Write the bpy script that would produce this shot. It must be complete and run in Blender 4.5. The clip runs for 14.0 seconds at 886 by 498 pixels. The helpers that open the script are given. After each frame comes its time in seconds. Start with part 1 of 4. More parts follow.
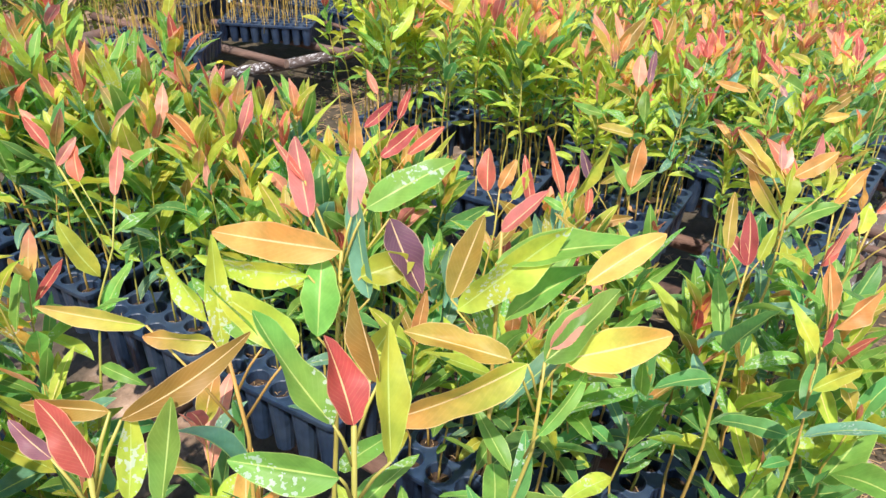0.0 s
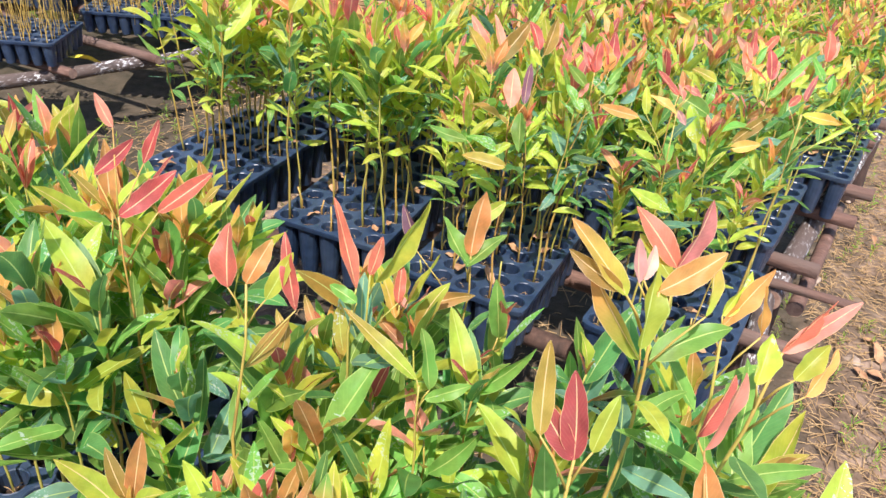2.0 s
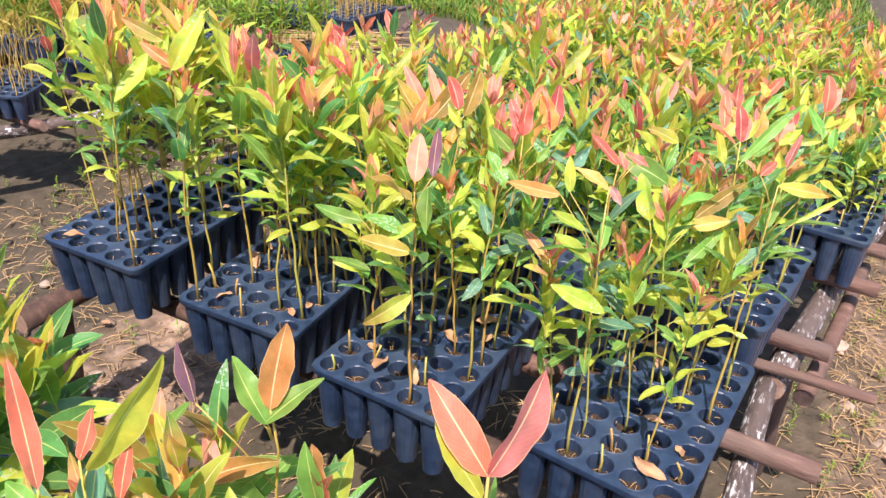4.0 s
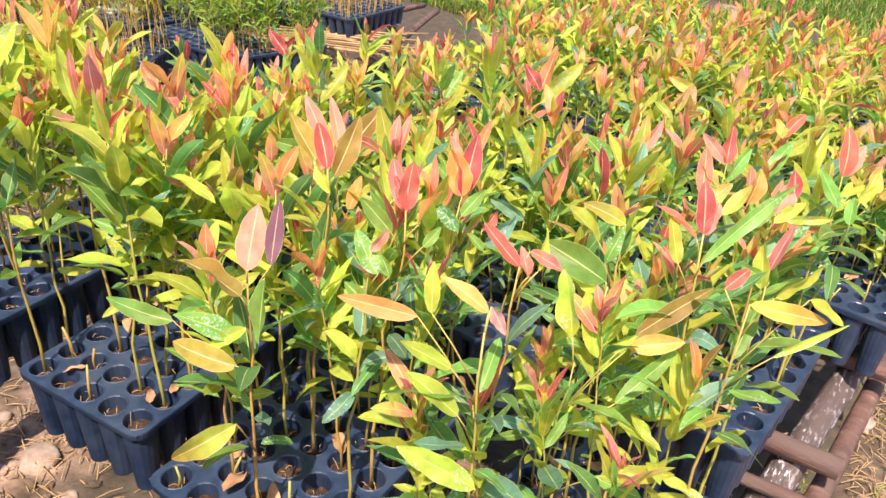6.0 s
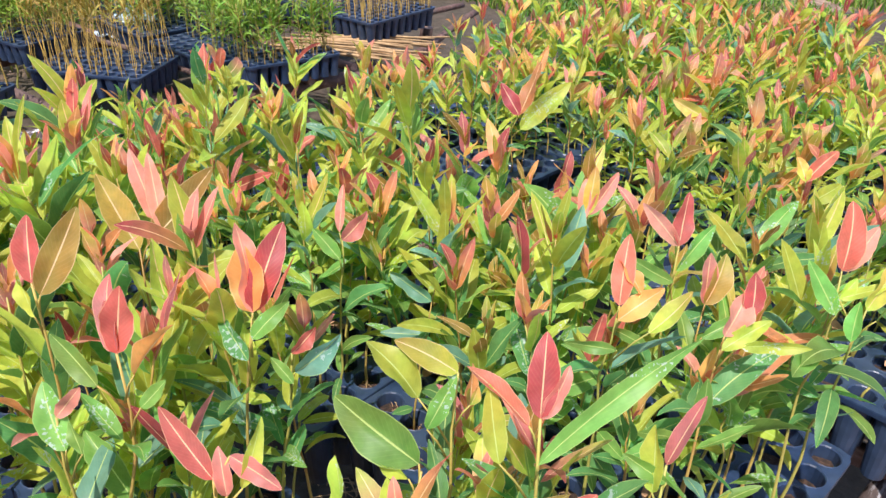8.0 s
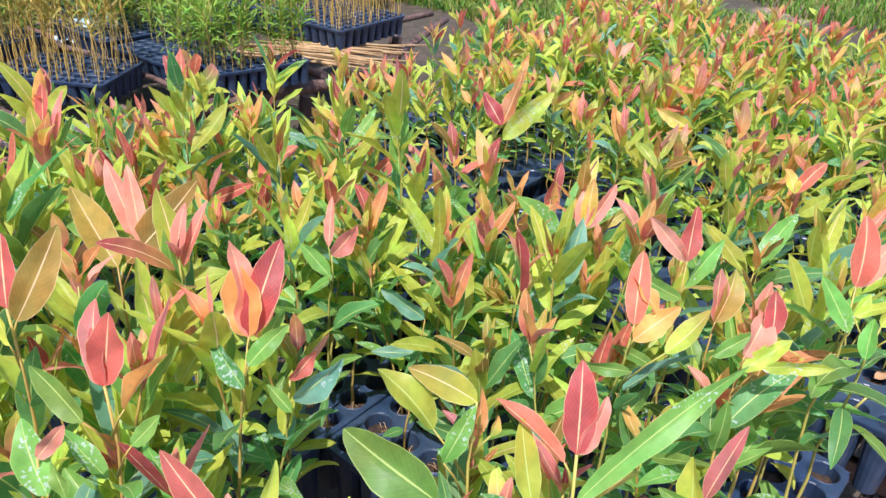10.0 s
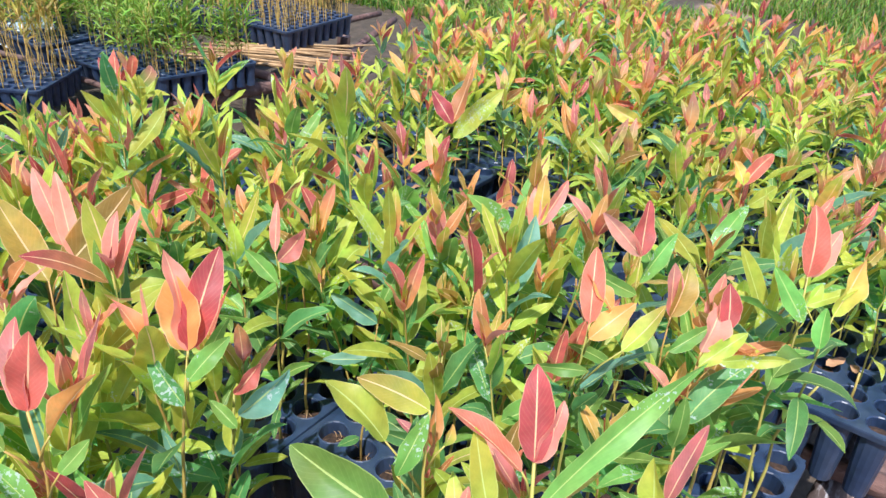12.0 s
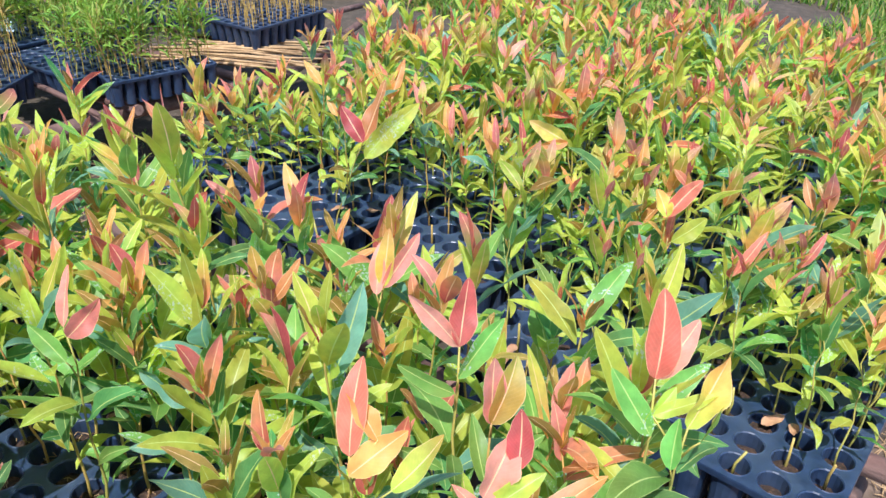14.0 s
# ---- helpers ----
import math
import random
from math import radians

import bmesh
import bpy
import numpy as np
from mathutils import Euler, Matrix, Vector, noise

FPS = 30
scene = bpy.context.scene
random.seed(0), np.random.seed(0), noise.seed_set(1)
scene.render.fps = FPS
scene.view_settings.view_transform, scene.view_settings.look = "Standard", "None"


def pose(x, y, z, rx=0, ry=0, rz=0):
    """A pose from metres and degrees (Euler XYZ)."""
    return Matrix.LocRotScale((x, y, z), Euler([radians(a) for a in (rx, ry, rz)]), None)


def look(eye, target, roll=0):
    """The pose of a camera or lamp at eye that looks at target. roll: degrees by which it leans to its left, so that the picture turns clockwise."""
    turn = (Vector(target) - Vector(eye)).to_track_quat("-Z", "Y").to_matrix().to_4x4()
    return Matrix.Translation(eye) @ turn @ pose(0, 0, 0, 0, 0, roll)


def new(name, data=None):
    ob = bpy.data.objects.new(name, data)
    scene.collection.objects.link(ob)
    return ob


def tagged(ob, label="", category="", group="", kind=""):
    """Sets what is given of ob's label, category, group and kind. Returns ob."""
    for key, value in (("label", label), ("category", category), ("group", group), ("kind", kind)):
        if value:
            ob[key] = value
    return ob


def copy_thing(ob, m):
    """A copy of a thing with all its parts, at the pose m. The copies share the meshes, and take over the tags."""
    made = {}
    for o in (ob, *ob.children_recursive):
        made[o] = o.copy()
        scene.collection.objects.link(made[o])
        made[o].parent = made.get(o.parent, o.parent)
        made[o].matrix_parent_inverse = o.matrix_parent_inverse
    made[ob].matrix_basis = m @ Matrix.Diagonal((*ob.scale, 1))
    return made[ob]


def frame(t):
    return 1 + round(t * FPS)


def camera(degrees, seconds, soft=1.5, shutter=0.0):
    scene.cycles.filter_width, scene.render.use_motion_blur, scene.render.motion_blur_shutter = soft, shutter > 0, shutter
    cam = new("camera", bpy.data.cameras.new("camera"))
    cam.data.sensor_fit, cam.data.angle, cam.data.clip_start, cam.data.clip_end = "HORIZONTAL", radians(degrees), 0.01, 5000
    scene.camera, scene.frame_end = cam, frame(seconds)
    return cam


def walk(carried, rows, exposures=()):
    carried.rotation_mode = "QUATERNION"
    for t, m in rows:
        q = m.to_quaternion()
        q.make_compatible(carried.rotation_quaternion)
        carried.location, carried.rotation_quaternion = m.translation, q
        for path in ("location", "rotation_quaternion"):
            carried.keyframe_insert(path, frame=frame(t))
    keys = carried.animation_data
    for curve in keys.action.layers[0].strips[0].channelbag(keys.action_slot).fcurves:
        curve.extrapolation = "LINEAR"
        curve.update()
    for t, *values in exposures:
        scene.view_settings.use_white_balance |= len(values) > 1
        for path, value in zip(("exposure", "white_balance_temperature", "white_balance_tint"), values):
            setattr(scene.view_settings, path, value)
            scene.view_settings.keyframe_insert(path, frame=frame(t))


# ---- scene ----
cam = camera(60.9, 14.0)
PATH = [
    (0, (0.315, -1.348, 1.354), (-0.53, 0.132, 0.307), 2.9),
    (0.5, (0.336, -1.267, 1.336), (-0.511, 0.206, 0.281), 2.8),
    (1, (0.341, -1.19, 1.324), (-0.466, 0.305, 0.268), 3.7),
    (1.5, (0.331, -1.099, 1.328), (-0.407, 0.431, 0.273), 5.0),
    (2, (0.311, -1.012, 1.303), (-0.383, 0.54, 0.248), 5.7),
    (2.5, (0.321, -0.943, 1.295), (-0.362, 0.62, 0.252), 5.7),
    (3, (0.335, -0.853, 1.291), (-0.379, 0.708, 0.266), 5.3),
    (3.2, (0.345, -0.818, 1.288), (-0.39, 0.743, 0.276), 4.7),
    (5.3, (0.41, -0.545, 1.28), (-0.502, 0.942, 0.302), 4.0),
    (5.5, (0.404, -0.497, 1.278), (-0.506, 0.987, 0.293), 4.2),
    (6, (0.394, -0.38, 1.265), (-0.508, 1.094, 0.259), 4.4),
    (6.5, (0.393, -0.276, 1.255), (-0.523, 1.178, 0.232), 4.1),
    (7, (0.401, -0.145, 1.259), (-0.565, 1.27, 0.228), 3.0),
    (7.5, (0.42, -0.049, 1.257), (-0.606, 1.318, 0.219), 1.8),
    (8, (0.429, -0.018, 1.246), (-0.638, 1.325, 0.218), 1.6),
    (8.2, (0.421, -0.006, 1.249), (-0.643, 1.339, 0.221), 2.0),
    (10.5, (0.379, -0.021, 1.231), (-0.603, 1.408, 0.235), 3.1),
    (11, (0.376, -0.028, 1.23), (-0.589, 1.417, 0.24), 3.3),
    (11.5, (0.378, -0.016, 1.227), (-0.561, 1.443, 0.234), 3.3),
    (12, (0.376, 0.005, 1.225), (-0.528, 1.483, 0.225), 3.2),
    (12.5, (0.38, 0.051, 1.222), (-0.496, 1.54, 0.215), 3.2),
    (13, (0.399, 0.115, 1.223), (-0.474, 1.602, 0.209), 3.0),
    (13.5, (0.425, 0.164, 1.243), (-0.481, 1.618, 0.211), 1.3),
    (14, (0.449, 0.235, 1.234), (-0.496, 1.66, 0.197), 1.5),
]
walk(cam, [(t, look(eye, target, roll)) for t, eye, target, roll in PATH],
     [(0, 0.72, 6300, 11), (3.2, 0.90, 6150, 19), (5.3, 1.00, 6850, 22), (6.5, 0.82, 6800, 23), (8.0, 0.62, 5950, 19), (10.5, 0.66, 5700, 18), (14.0, 0.72, 5550, 16)])

# ---- daylight ----
SUN_AZ, SUN_EL = 158.0, 61.0      # degrees from +y towards +x, and above the horizon
world = bpy.data.worlds.new("sky")
scene.world = world
world.use_nodes = True
wn = world.node_tree.nodes
sky = wn.new("ShaderNodeTexSky")
sky.sky_type = "NISHITA"
sky.sun_disc = False
sky.sun_elevation = radians(SUN_EL)
sky.sun_rotation = radians(SUN_AZ)
wn["Background"].inputs["Strength"].default_value = 0.14
world.node_tree.links.new(sky.outputs[0], wn["Background"].inputs["Color"])
sun = new("sun", bpy.data.lights.new("sun", "SUN"))
sun.data.energy, sun.data.angle, sun.data.color = 4.8, radians(0.6), (1.0, 0.93, 0.80)
sun_dir = Vector((math.sin(radians(SUN_AZ)) * math.cos(radians(SUN_EL)),
                  math.cos(radians(SUN_AZ)) * math.cos(radians(SUN_EL)), math.sin(radians(SUN_EL))))
sun.matrix_world = look(tuple(sun_dir * 20), (0, 0, 0))

TOP = 0.56            # height of the tray tops above the ground
PITCH = 0.046         # from cell to cell
TRAY_D = 0.115        # tray depth
FAR_D = 0.085         # depth of the trays on the second rack
rng = np.random.default_rng(11)


# ---- materials ----
def nodes_of(name):
    m = bpy.data.materials.new(name)
    m.use_nodes = True
    t = m.node_tree
    return m, t, t.nodes["Principled BSDF"]


def add(t, kind, **inputs):
    n = t.nodes.new(kind)
    for key, value in inputs.items():
        n.inputs[key.replace("_", " ")].default_value = value
    return n


def ramp(t, source, stops):
    r = t.nodes.new("ShaderNodeValToRGB")
    el = r.color_ramp.elements
    while len(el) < len(stops):
        el.new(0.5)
    for e, (p, c) in zip(el, stops):
        e.position, e.color = p, (*c, 1)
    t.links.new(source, r.inputs[0])
    return r.outputs[0]


def mixed(t, fac, a, b, mode="MIX"):
    n = t.nodes.new("ShaderNodeMix")
    n.data_type, n.blend_type = "RGBA", mode
    for sock, v in ((n.inputs[0], fac), (n.inputs[6], a), (n.inputs[7], b)):
        if isinstance(v, (int, float)):
            sock.default_value = v
        elif isinstance(v, tuple):
            sock.default_value = (*v, 1)
        else:
            t.links.new(v, sock)
    return n.outputs[2]


def calc(t, op, a, b=0.0):
    n = t.nodes.new("ShaderNodeMath")
    n.operation = op
    for sock, v in zip(n.inputs, (a, b)):
        if isinstance(v, (int, float)):
            sock.default_value = v
        else:
            t.links.new(v, sock)
    return n.outputs[0]


def noise_of(t, scale, detail=4.0, rough=0.6, coord="Object"):
    c = t.nodes.new("ShaderNodeTexCoord")
    n = add(t, "ShaderNodeTexNoise", Scale=scale, Detail=detail, Roughness=rough)
    t.links.new(c.outputs[coord], n.inputs["Vector"])
    return n.outputs["Fac"]


def bumped(t, bsdf, height, strength, distance):
    b = add(t, "ShaderNodeBump", Strength=strength, Distance=distance)
    t.links.new(height, b.inputs["Height"])
    t.links.new(b.outputs[0], bsdf.inputs["Normal"])


def leaf_material(name, vein, speckled=0.0, gloss=0.38, through_light=0.45):
    """Leaf blade: its own tint, pale midrib and side veins, thin enough to glow against the sun."""
    m, t, bsdf = nodes_of(name)
    tint = t.nodes.new("ShaderNodeVertexColor")
    tint.layer_name = "tint"
    info = t.nodes.new("ShaderNodeObjectInfo")
    geo = t.nodes.new("ShaderNodeNewGeometry")
    rnd = calc(t, "FRACT", calc(t, "ADD", info.outputs["Random"], geo.outputs["Random Per Island"]))
    uv = t.nodes.new("ShaderNodeUVMap")
    uv.uv_map = "blade"
    sep = t.nodes.new("ShaderNodeSeparateXYZ")
    t.links.new(uv.outputs[0], sep.inputs[0])
    across = calc(t, "ABSOLUTE", calc(t, "SUBTRACT", sep.outputs[0], 0.5))
    mid = calc(t, "LESS_THAN", across, 0.024)
    rim = calc(t, "GREATER_THAN", across, 0.475)
    side = calc(t, "SINE", calc(t, "MULTIPLY", calc(t, "SUBTRACT", sep.outputs[1], calc(t, "MULTIPLY", across, 0.5)), 95.0))
    side = calc(t, "MULTIPLY", calc(t, "GREATER_THAN", side, 0.84), 0.045)
    hsv = add(t, "ShaderNodeHueSaturation")
    t.links.new(calc(t, "ADD", 0.485, calc(t, "MULTIPLY", rnd, 0.03)), hsv.inputs["Hue"])
    t.links.new(calc(t, "ADD", 0.72, calc(t, "MULTIPLY", rnd, 0.5)), hsv.inputs["Value"])
    t.links.new(tint.outputs[0], hsv.inputs["Color"])
    blotch = ramp(t, noise_of(t, 70.0, 4.0), [(0.3, (0.74, 0.78, 0.72)), (0.7, (1.14, 1.12, 1.08))])
    col = mixed(t, 1.0, hsv.outputs[0], blotch, "MULTIPLY")
    flush = ramp(t, noise_of(t, 17.0, 2.0), [(0.38, (1.12, 0.86, 0.80)), (0.55, (1.0, 1.0, 1.0)), (0.7, (0.86, 1.06, 0.95))])
    col = mixed(t, 0.75, col, flush, "MULTIPLY")
    col = mixed(t, calc(t, "ADD", side, calc(t, "ADD", calc(t, "MULTIPLY", mid, 0.75), calc(t, "MULTIPLY", rim, 0.42))), col, vein)
    if speckled:
        spots = calc(t, "GREATER_THAN", noise_of(t, 330.0, 2.0), 0.57)
        where = calc(t, "GREATER_THAN", noise_of(t, 26.0, 2.0), 0.55)
        some = calc(t, "GREATER_THAN", rnd, 1.0 - speckled)
        col = mixed(t, calc(t, "MULTIPLY", calc(t, "MULTIPLY", spots, where), calc(t, "MULTIPLY", some, 0.55)), col, (0.6, 0.66, 0.68))
    t.links.new(col, bsdf.inputs["Base Color"])
    bsdf.inputs["Roughness"].default_value = gloss
    bsdf.inputs["Specular IOR Level"].default_value = 0.28
    bumped(t, bsdf, calc(t, "ADD", calc(t, "MULTIPLY", side, 4.0), noise_of(t, 180.0, 2.0)), 0.25, 0.0006)
    tr = t.nodes.new("ShaderNodeBsdfTranslucent")
    hot = add(t, "ShaderNodeHueSaturation", Saturation=1.04, Value=1.5)
    t.links.new(col, hot.inputs["Color"])
    t.links.new(hot.outputs[0], tr.inputs["Color"])
    mix = t.nodes.new("ShaderNodeMixShader")
    mix.inputs[0].default_value = through_light
    t.links.new(bsdf.outputs[0], mix.inputs[1])
    t.links.new(tr.outputs[0], mix.inputs[2])
    t.links.new(mix.outputs[0], t.nodes["Material Output"].inputs["Surface"])
    return m


def plain_material(name, stops, scale, rough, bump=0.3, distance=0.002, detail=5.0, coarse=None, metal=0.0, coord="Object", spec=0.5):
    m, t, bsdf = nodes_of(name)
    n = noise_of(t, scale, detail, coord=coord)
    col = ramp(t, n, stops)
    if coarse:
        big = noise_of(t, coarse[0], 3.0, coord=coord)
        col = mixed(t, calc(t, "MULTIPLY", ramp(t, big, [(0.45, (0, 0, 0)), (0.62, (1, 1, 1))]), coarse[2]), col, coarse[1])
    t.links.new(col, bsdf.inputs["Base Color"])
    bsdf.inputs["Roughness"].default_value = rough
    bsdf.inputs["Specular IOR Level"].default_value = spec
    bumped(t, bsdf, n, bump, distance)
    return m


YOUNG = leaf_material("young_leaf", (0.95, 0.68, 0.38), 0.0, 0.46, 0.48)
GREEN = leaf_material("green_leaf", (0.58, 0.68, 0.22), 0.36, 0.42, 0.48)
GRASSY = leaf_material("grassy_leaf", (0.40, 0.5, 0.16), 0.0, 0.5, 0.4)
STEM = plain_material("stem_bark", [(0.3, (0.22, 0.08, 0.035)), (0.5, (0.46, 0.27, 0.07)), (0.7, (0.50, 0.43, 0.10))], 9.0, 0.5, 0.2, 0.0005, coord="Object")
stem_tree = STEM.node_tree
stem_info = stem_tree.nodes.new("ShaderNodeObjectInfo")
stem_base = stem_tree.nodes["Principled BSDF"].inputs["Base Color"]
stem_tree.links.new(mixed(stem_tree, calc(stem_tree, "MULTIPLY", stem_info.outputs["Random"], 0.7), stem_base.links[0].from_socket, (0.30, 0.36, 0.07)), stem_base)
TRAY = plain_material("tray_plastic", [(0.3, (0.008, 0.018, 0.042)), (0.7, (0.024, 0.044, 0.092))], 55.0, 0.38, 0.15, 0.001, coarse=(10.0, (0.06, 0.082, 0.12), 0.35))
SOIL = plain_material("potting_mix", [(0.3, (0.014, 0.008, 0.005)), (0.55, (0.05, 0.026, 0.014)), (0.75, (0.13, 0.07, 0.04))], 150.0, 0.9, 1.0, 0.006)
POLE = plain_material("pole_bark", [(0.3, (0.06, 0.03, 0.022)), (0.6, (0.15, 0.08, 0.06)), (0.75, (0.32, 0.2, 0.155))], 22.0, 0.85, 1.0, 0.008, detail=9.0, coarse=(7.0, (0.12, 0.085, 0.07), 0.6))
POLE_END = plain_material("cut_wood", [(0.3, (0.20, 0.115, 0.085)), (0.7, (0.38, 0.25, 0.19))], 60.0, 0.75, 0.3, 0.001)
LIMED = plain_material("limed_pole_bark", [(0.42, (0.06, 0.045, 0.042)), (0.55, (0.12, 0.09, 0.082)), (0.60, (0.58, 0.58, 0.6))], 55.0, 0.8, 0.6, 0.003, detail=7.0, coarse=(6.0, (0.10, 0.07, 0.06), 0.92))
DARKWOOD = plain_material("weathered_post", [(0.3, (0.03, 0.017, 0.013)), (0.6, (0.085, 0.045, 0.034)), (0.8, (0.15, 0.09, 0.07))], 34.0, 0.9, 0.9, 0.005, detail=9.0, coarse=(5.0, (0.05, 0.035, 0.03), 0.7))
EARTH = plain_material("dry_earth", [(0.30, (0.06, 0.036, 0.022)), (0.5, (0.25, 0.16, 0.11)), (0.70, (0.48, 0.33, 0.24))], 16.0, 0.95, 0.9, 0.02, detail=12.0, coarse=(1.7, (0.11, 0.085, 0.045), 0.3), coord="Object")
earth_tree = EARTH.node_tree
earth_base = earth_tree.nodes["Principled BSDF"].inputs["Base Color"]
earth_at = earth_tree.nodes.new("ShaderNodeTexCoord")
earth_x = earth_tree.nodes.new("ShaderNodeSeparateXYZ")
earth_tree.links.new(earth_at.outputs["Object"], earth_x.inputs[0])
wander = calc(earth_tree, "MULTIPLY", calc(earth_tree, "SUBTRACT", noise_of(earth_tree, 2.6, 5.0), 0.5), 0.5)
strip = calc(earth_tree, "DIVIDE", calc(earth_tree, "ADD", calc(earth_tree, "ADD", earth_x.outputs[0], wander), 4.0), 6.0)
# shade below the racks painted into the earth colour, and darker aisle soil
shade_strips = ramp(earth_tree, strip, [(0.02, (0, 0, 0)), (0.08, (1, 1, 1)), (0.455, (1, 1, 1)), (0.485, (0, 0, 0)), (0.525, (0, 0, 0)), (0.545, (1, 1, 1)), (0.755, (1, 1, 1)), (0.785, (0.5, 0.5, 0.5)), (0.83, (0.08, 0.08, 0.08))])
earth_tree.links.new(mixed(earth_tree, calc(earth_tree, "MULTIPLY", shade_strips, 0.85), earth_base.links[0].from_socket, (0.032, 0.028, 0.016)), earth_base)
STRAW = plain_material("dry_straw", [(0.3, (0.26, 0.15, 0.065)), (0.7, (0.52, 0.35, 0.17))], 30.0, 0.8, 0.2, 0.001)
STONE = plain_material("field_stone", [(0.3, (0.20, 0.14, 0.10)), (0.7, (0.40, 0.31, 0.24))], 35.0, 0.85, 0.5, 0.004)
GOLDSTEM = plain_material("golden_stem", [(0.3, (0.42, 0.25, 0.05)), (0.7, (0.66, 0.46, 0.12))], 30.0, 0.55, 0.2, 0.0005)
DEADLEAF = plain_material("dead_leaf", [(0.3, (0.22, 0.10, 0.05)), (0.7, (0.46, 0.27, 0.14))], 40.0, 0.75, 0.3, 0.001)



def streaked(m, stretch):
    """Draw the grain of a pole out along its length."""
    t = m.node_tree
    for n in [n for n in t.nodes if n.type == "TEX_NOISE"]:
        link = n.inputs["Vector"].links[0]
        mp = t.nodes.new("ShaderNodeMapping")
        mp.inputs["Scale"].default_value = stretch
        t.links.new(link.from_socket, mp.inputs["Vector"])
        t.links.new(mp.outputs[0], n.inputs["Vector"])


streaked(LIMED, (2.4, 0.6, 2.4))
streaked(POLE, (0.4, 1.6, 1.6))
streaked(DARKWOOD, (1.4, 1.4, 0.5))

# ---- mesh helpers ----
def mesh_of(name, verts, faces, material, uv=None, tint=None, smooth=True):
    me = bpy.data.meshes.new(name)
    me.from_pydata(np.asarray(verts, float).tolist(), [], faces)
    for mm in (material if isinstance(material, (list, tuple)) else [material]):
        me.materials.append(mm)
    loops = np.empty(len(me.loops), int)
    me.loops.foreach_get("vertex_index", loops)
    if uv is not None:
        layer = me.uv_layers.new(name="blade")
        layer.data.foreach_set("uv", np.asarray(uv, float)[loops].ravel())
    if tint is not None:
        at = me.color_attributes.new("tint", "FLOAT_COLOR", "POINT")
        t4 = np.ones((len(verts), 4))
        t4[:, :3] = tint
        at.data.foreach_set("color", t4.ravel())
    if smooth:
        me.polygons.foreach_set("use_smooth", np.ones(len(me.polygons), bool))
    me.update()
    return me


def part(name, me, parent, label="", m=None):
    ob = new(name, me)
    ob.parent = parent
    if m is not None:
        ob.matrix_basis = m
    return tagged(ob, label)


def tube(points, radii, sides=6, cap=True):
    """A bent round rod through points."""
    pts = [Vector(p) for p in points]
    verts, faces = [], []
    for k, p in enumerate(pts):
        d = (pts[min(k + 1, len(pts) - 1)] - pts[max(k - 1, 0)]).normalized()
        a = d.cross(Vector((0.3, 0.9, 0.31))).normalized()
        b = d.cross(a)
        for s in range(sides):
            w = 2 * math.pi * s / sides
            verts.append(tuple(p + (a * math.cos(w) + b * math.sin(w)) * radii[k]))
    for k in range(len(pts) - 1):
        for s in range(sides):
            u = (s + 1) % sides
            faces.append((k * sides + s, k * sides + u, (k + 1) * sides + u, (k + 1) * sides + s))
    if cap:
        faces.append(tuple(range(sides - 1, -1, -1)))
        n = (len(pts) - 1) * sides
        faces.append(tuple(range(n, n + sides)))
    return verts, faces


# ---- the ground ----
def build_ground():
    n, half = 260, 60.0
    g = np.linspace(-1, 1, n)
    g = np.sign(g) * (np.abs(g) ** 3.0) * half
    X, Y = np.meshgrid(g - 0.3, g + 1.0)
    Z = np.zeros_like(X)
    for i in range(n):
        for j in range(n):
            x, y = X[i, j], Y[i, j]
            if abs(x) < 7 and abs(y) < 9:
                Z[i, j] = 0.035 * noise.noise((x * 2.1, y * 2.1, 0.0)) + 0.014 * noise.noise((x * 9, y * 9, 3.0))
            else:
                Z[i, j] = 0.05 * noise.noise((x * 0.7, y * 0.7, 0.0))
    verts = np.stack([X, Y, Z], -1).reshape(-1, 3)
    idx = np.arange(n * n).reshape(n, n)
    faces = np.stack([idx[:-1, :-1], idx[:-1, 1:], idx[1:, 1:], idx[1:, :-1]], -1).reshape(-1, 4).tolist()
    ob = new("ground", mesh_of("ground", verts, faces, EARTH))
    tagged(ob, "dry brown earth with straw and worn patches", "ground", kind="structure")


build_ground()


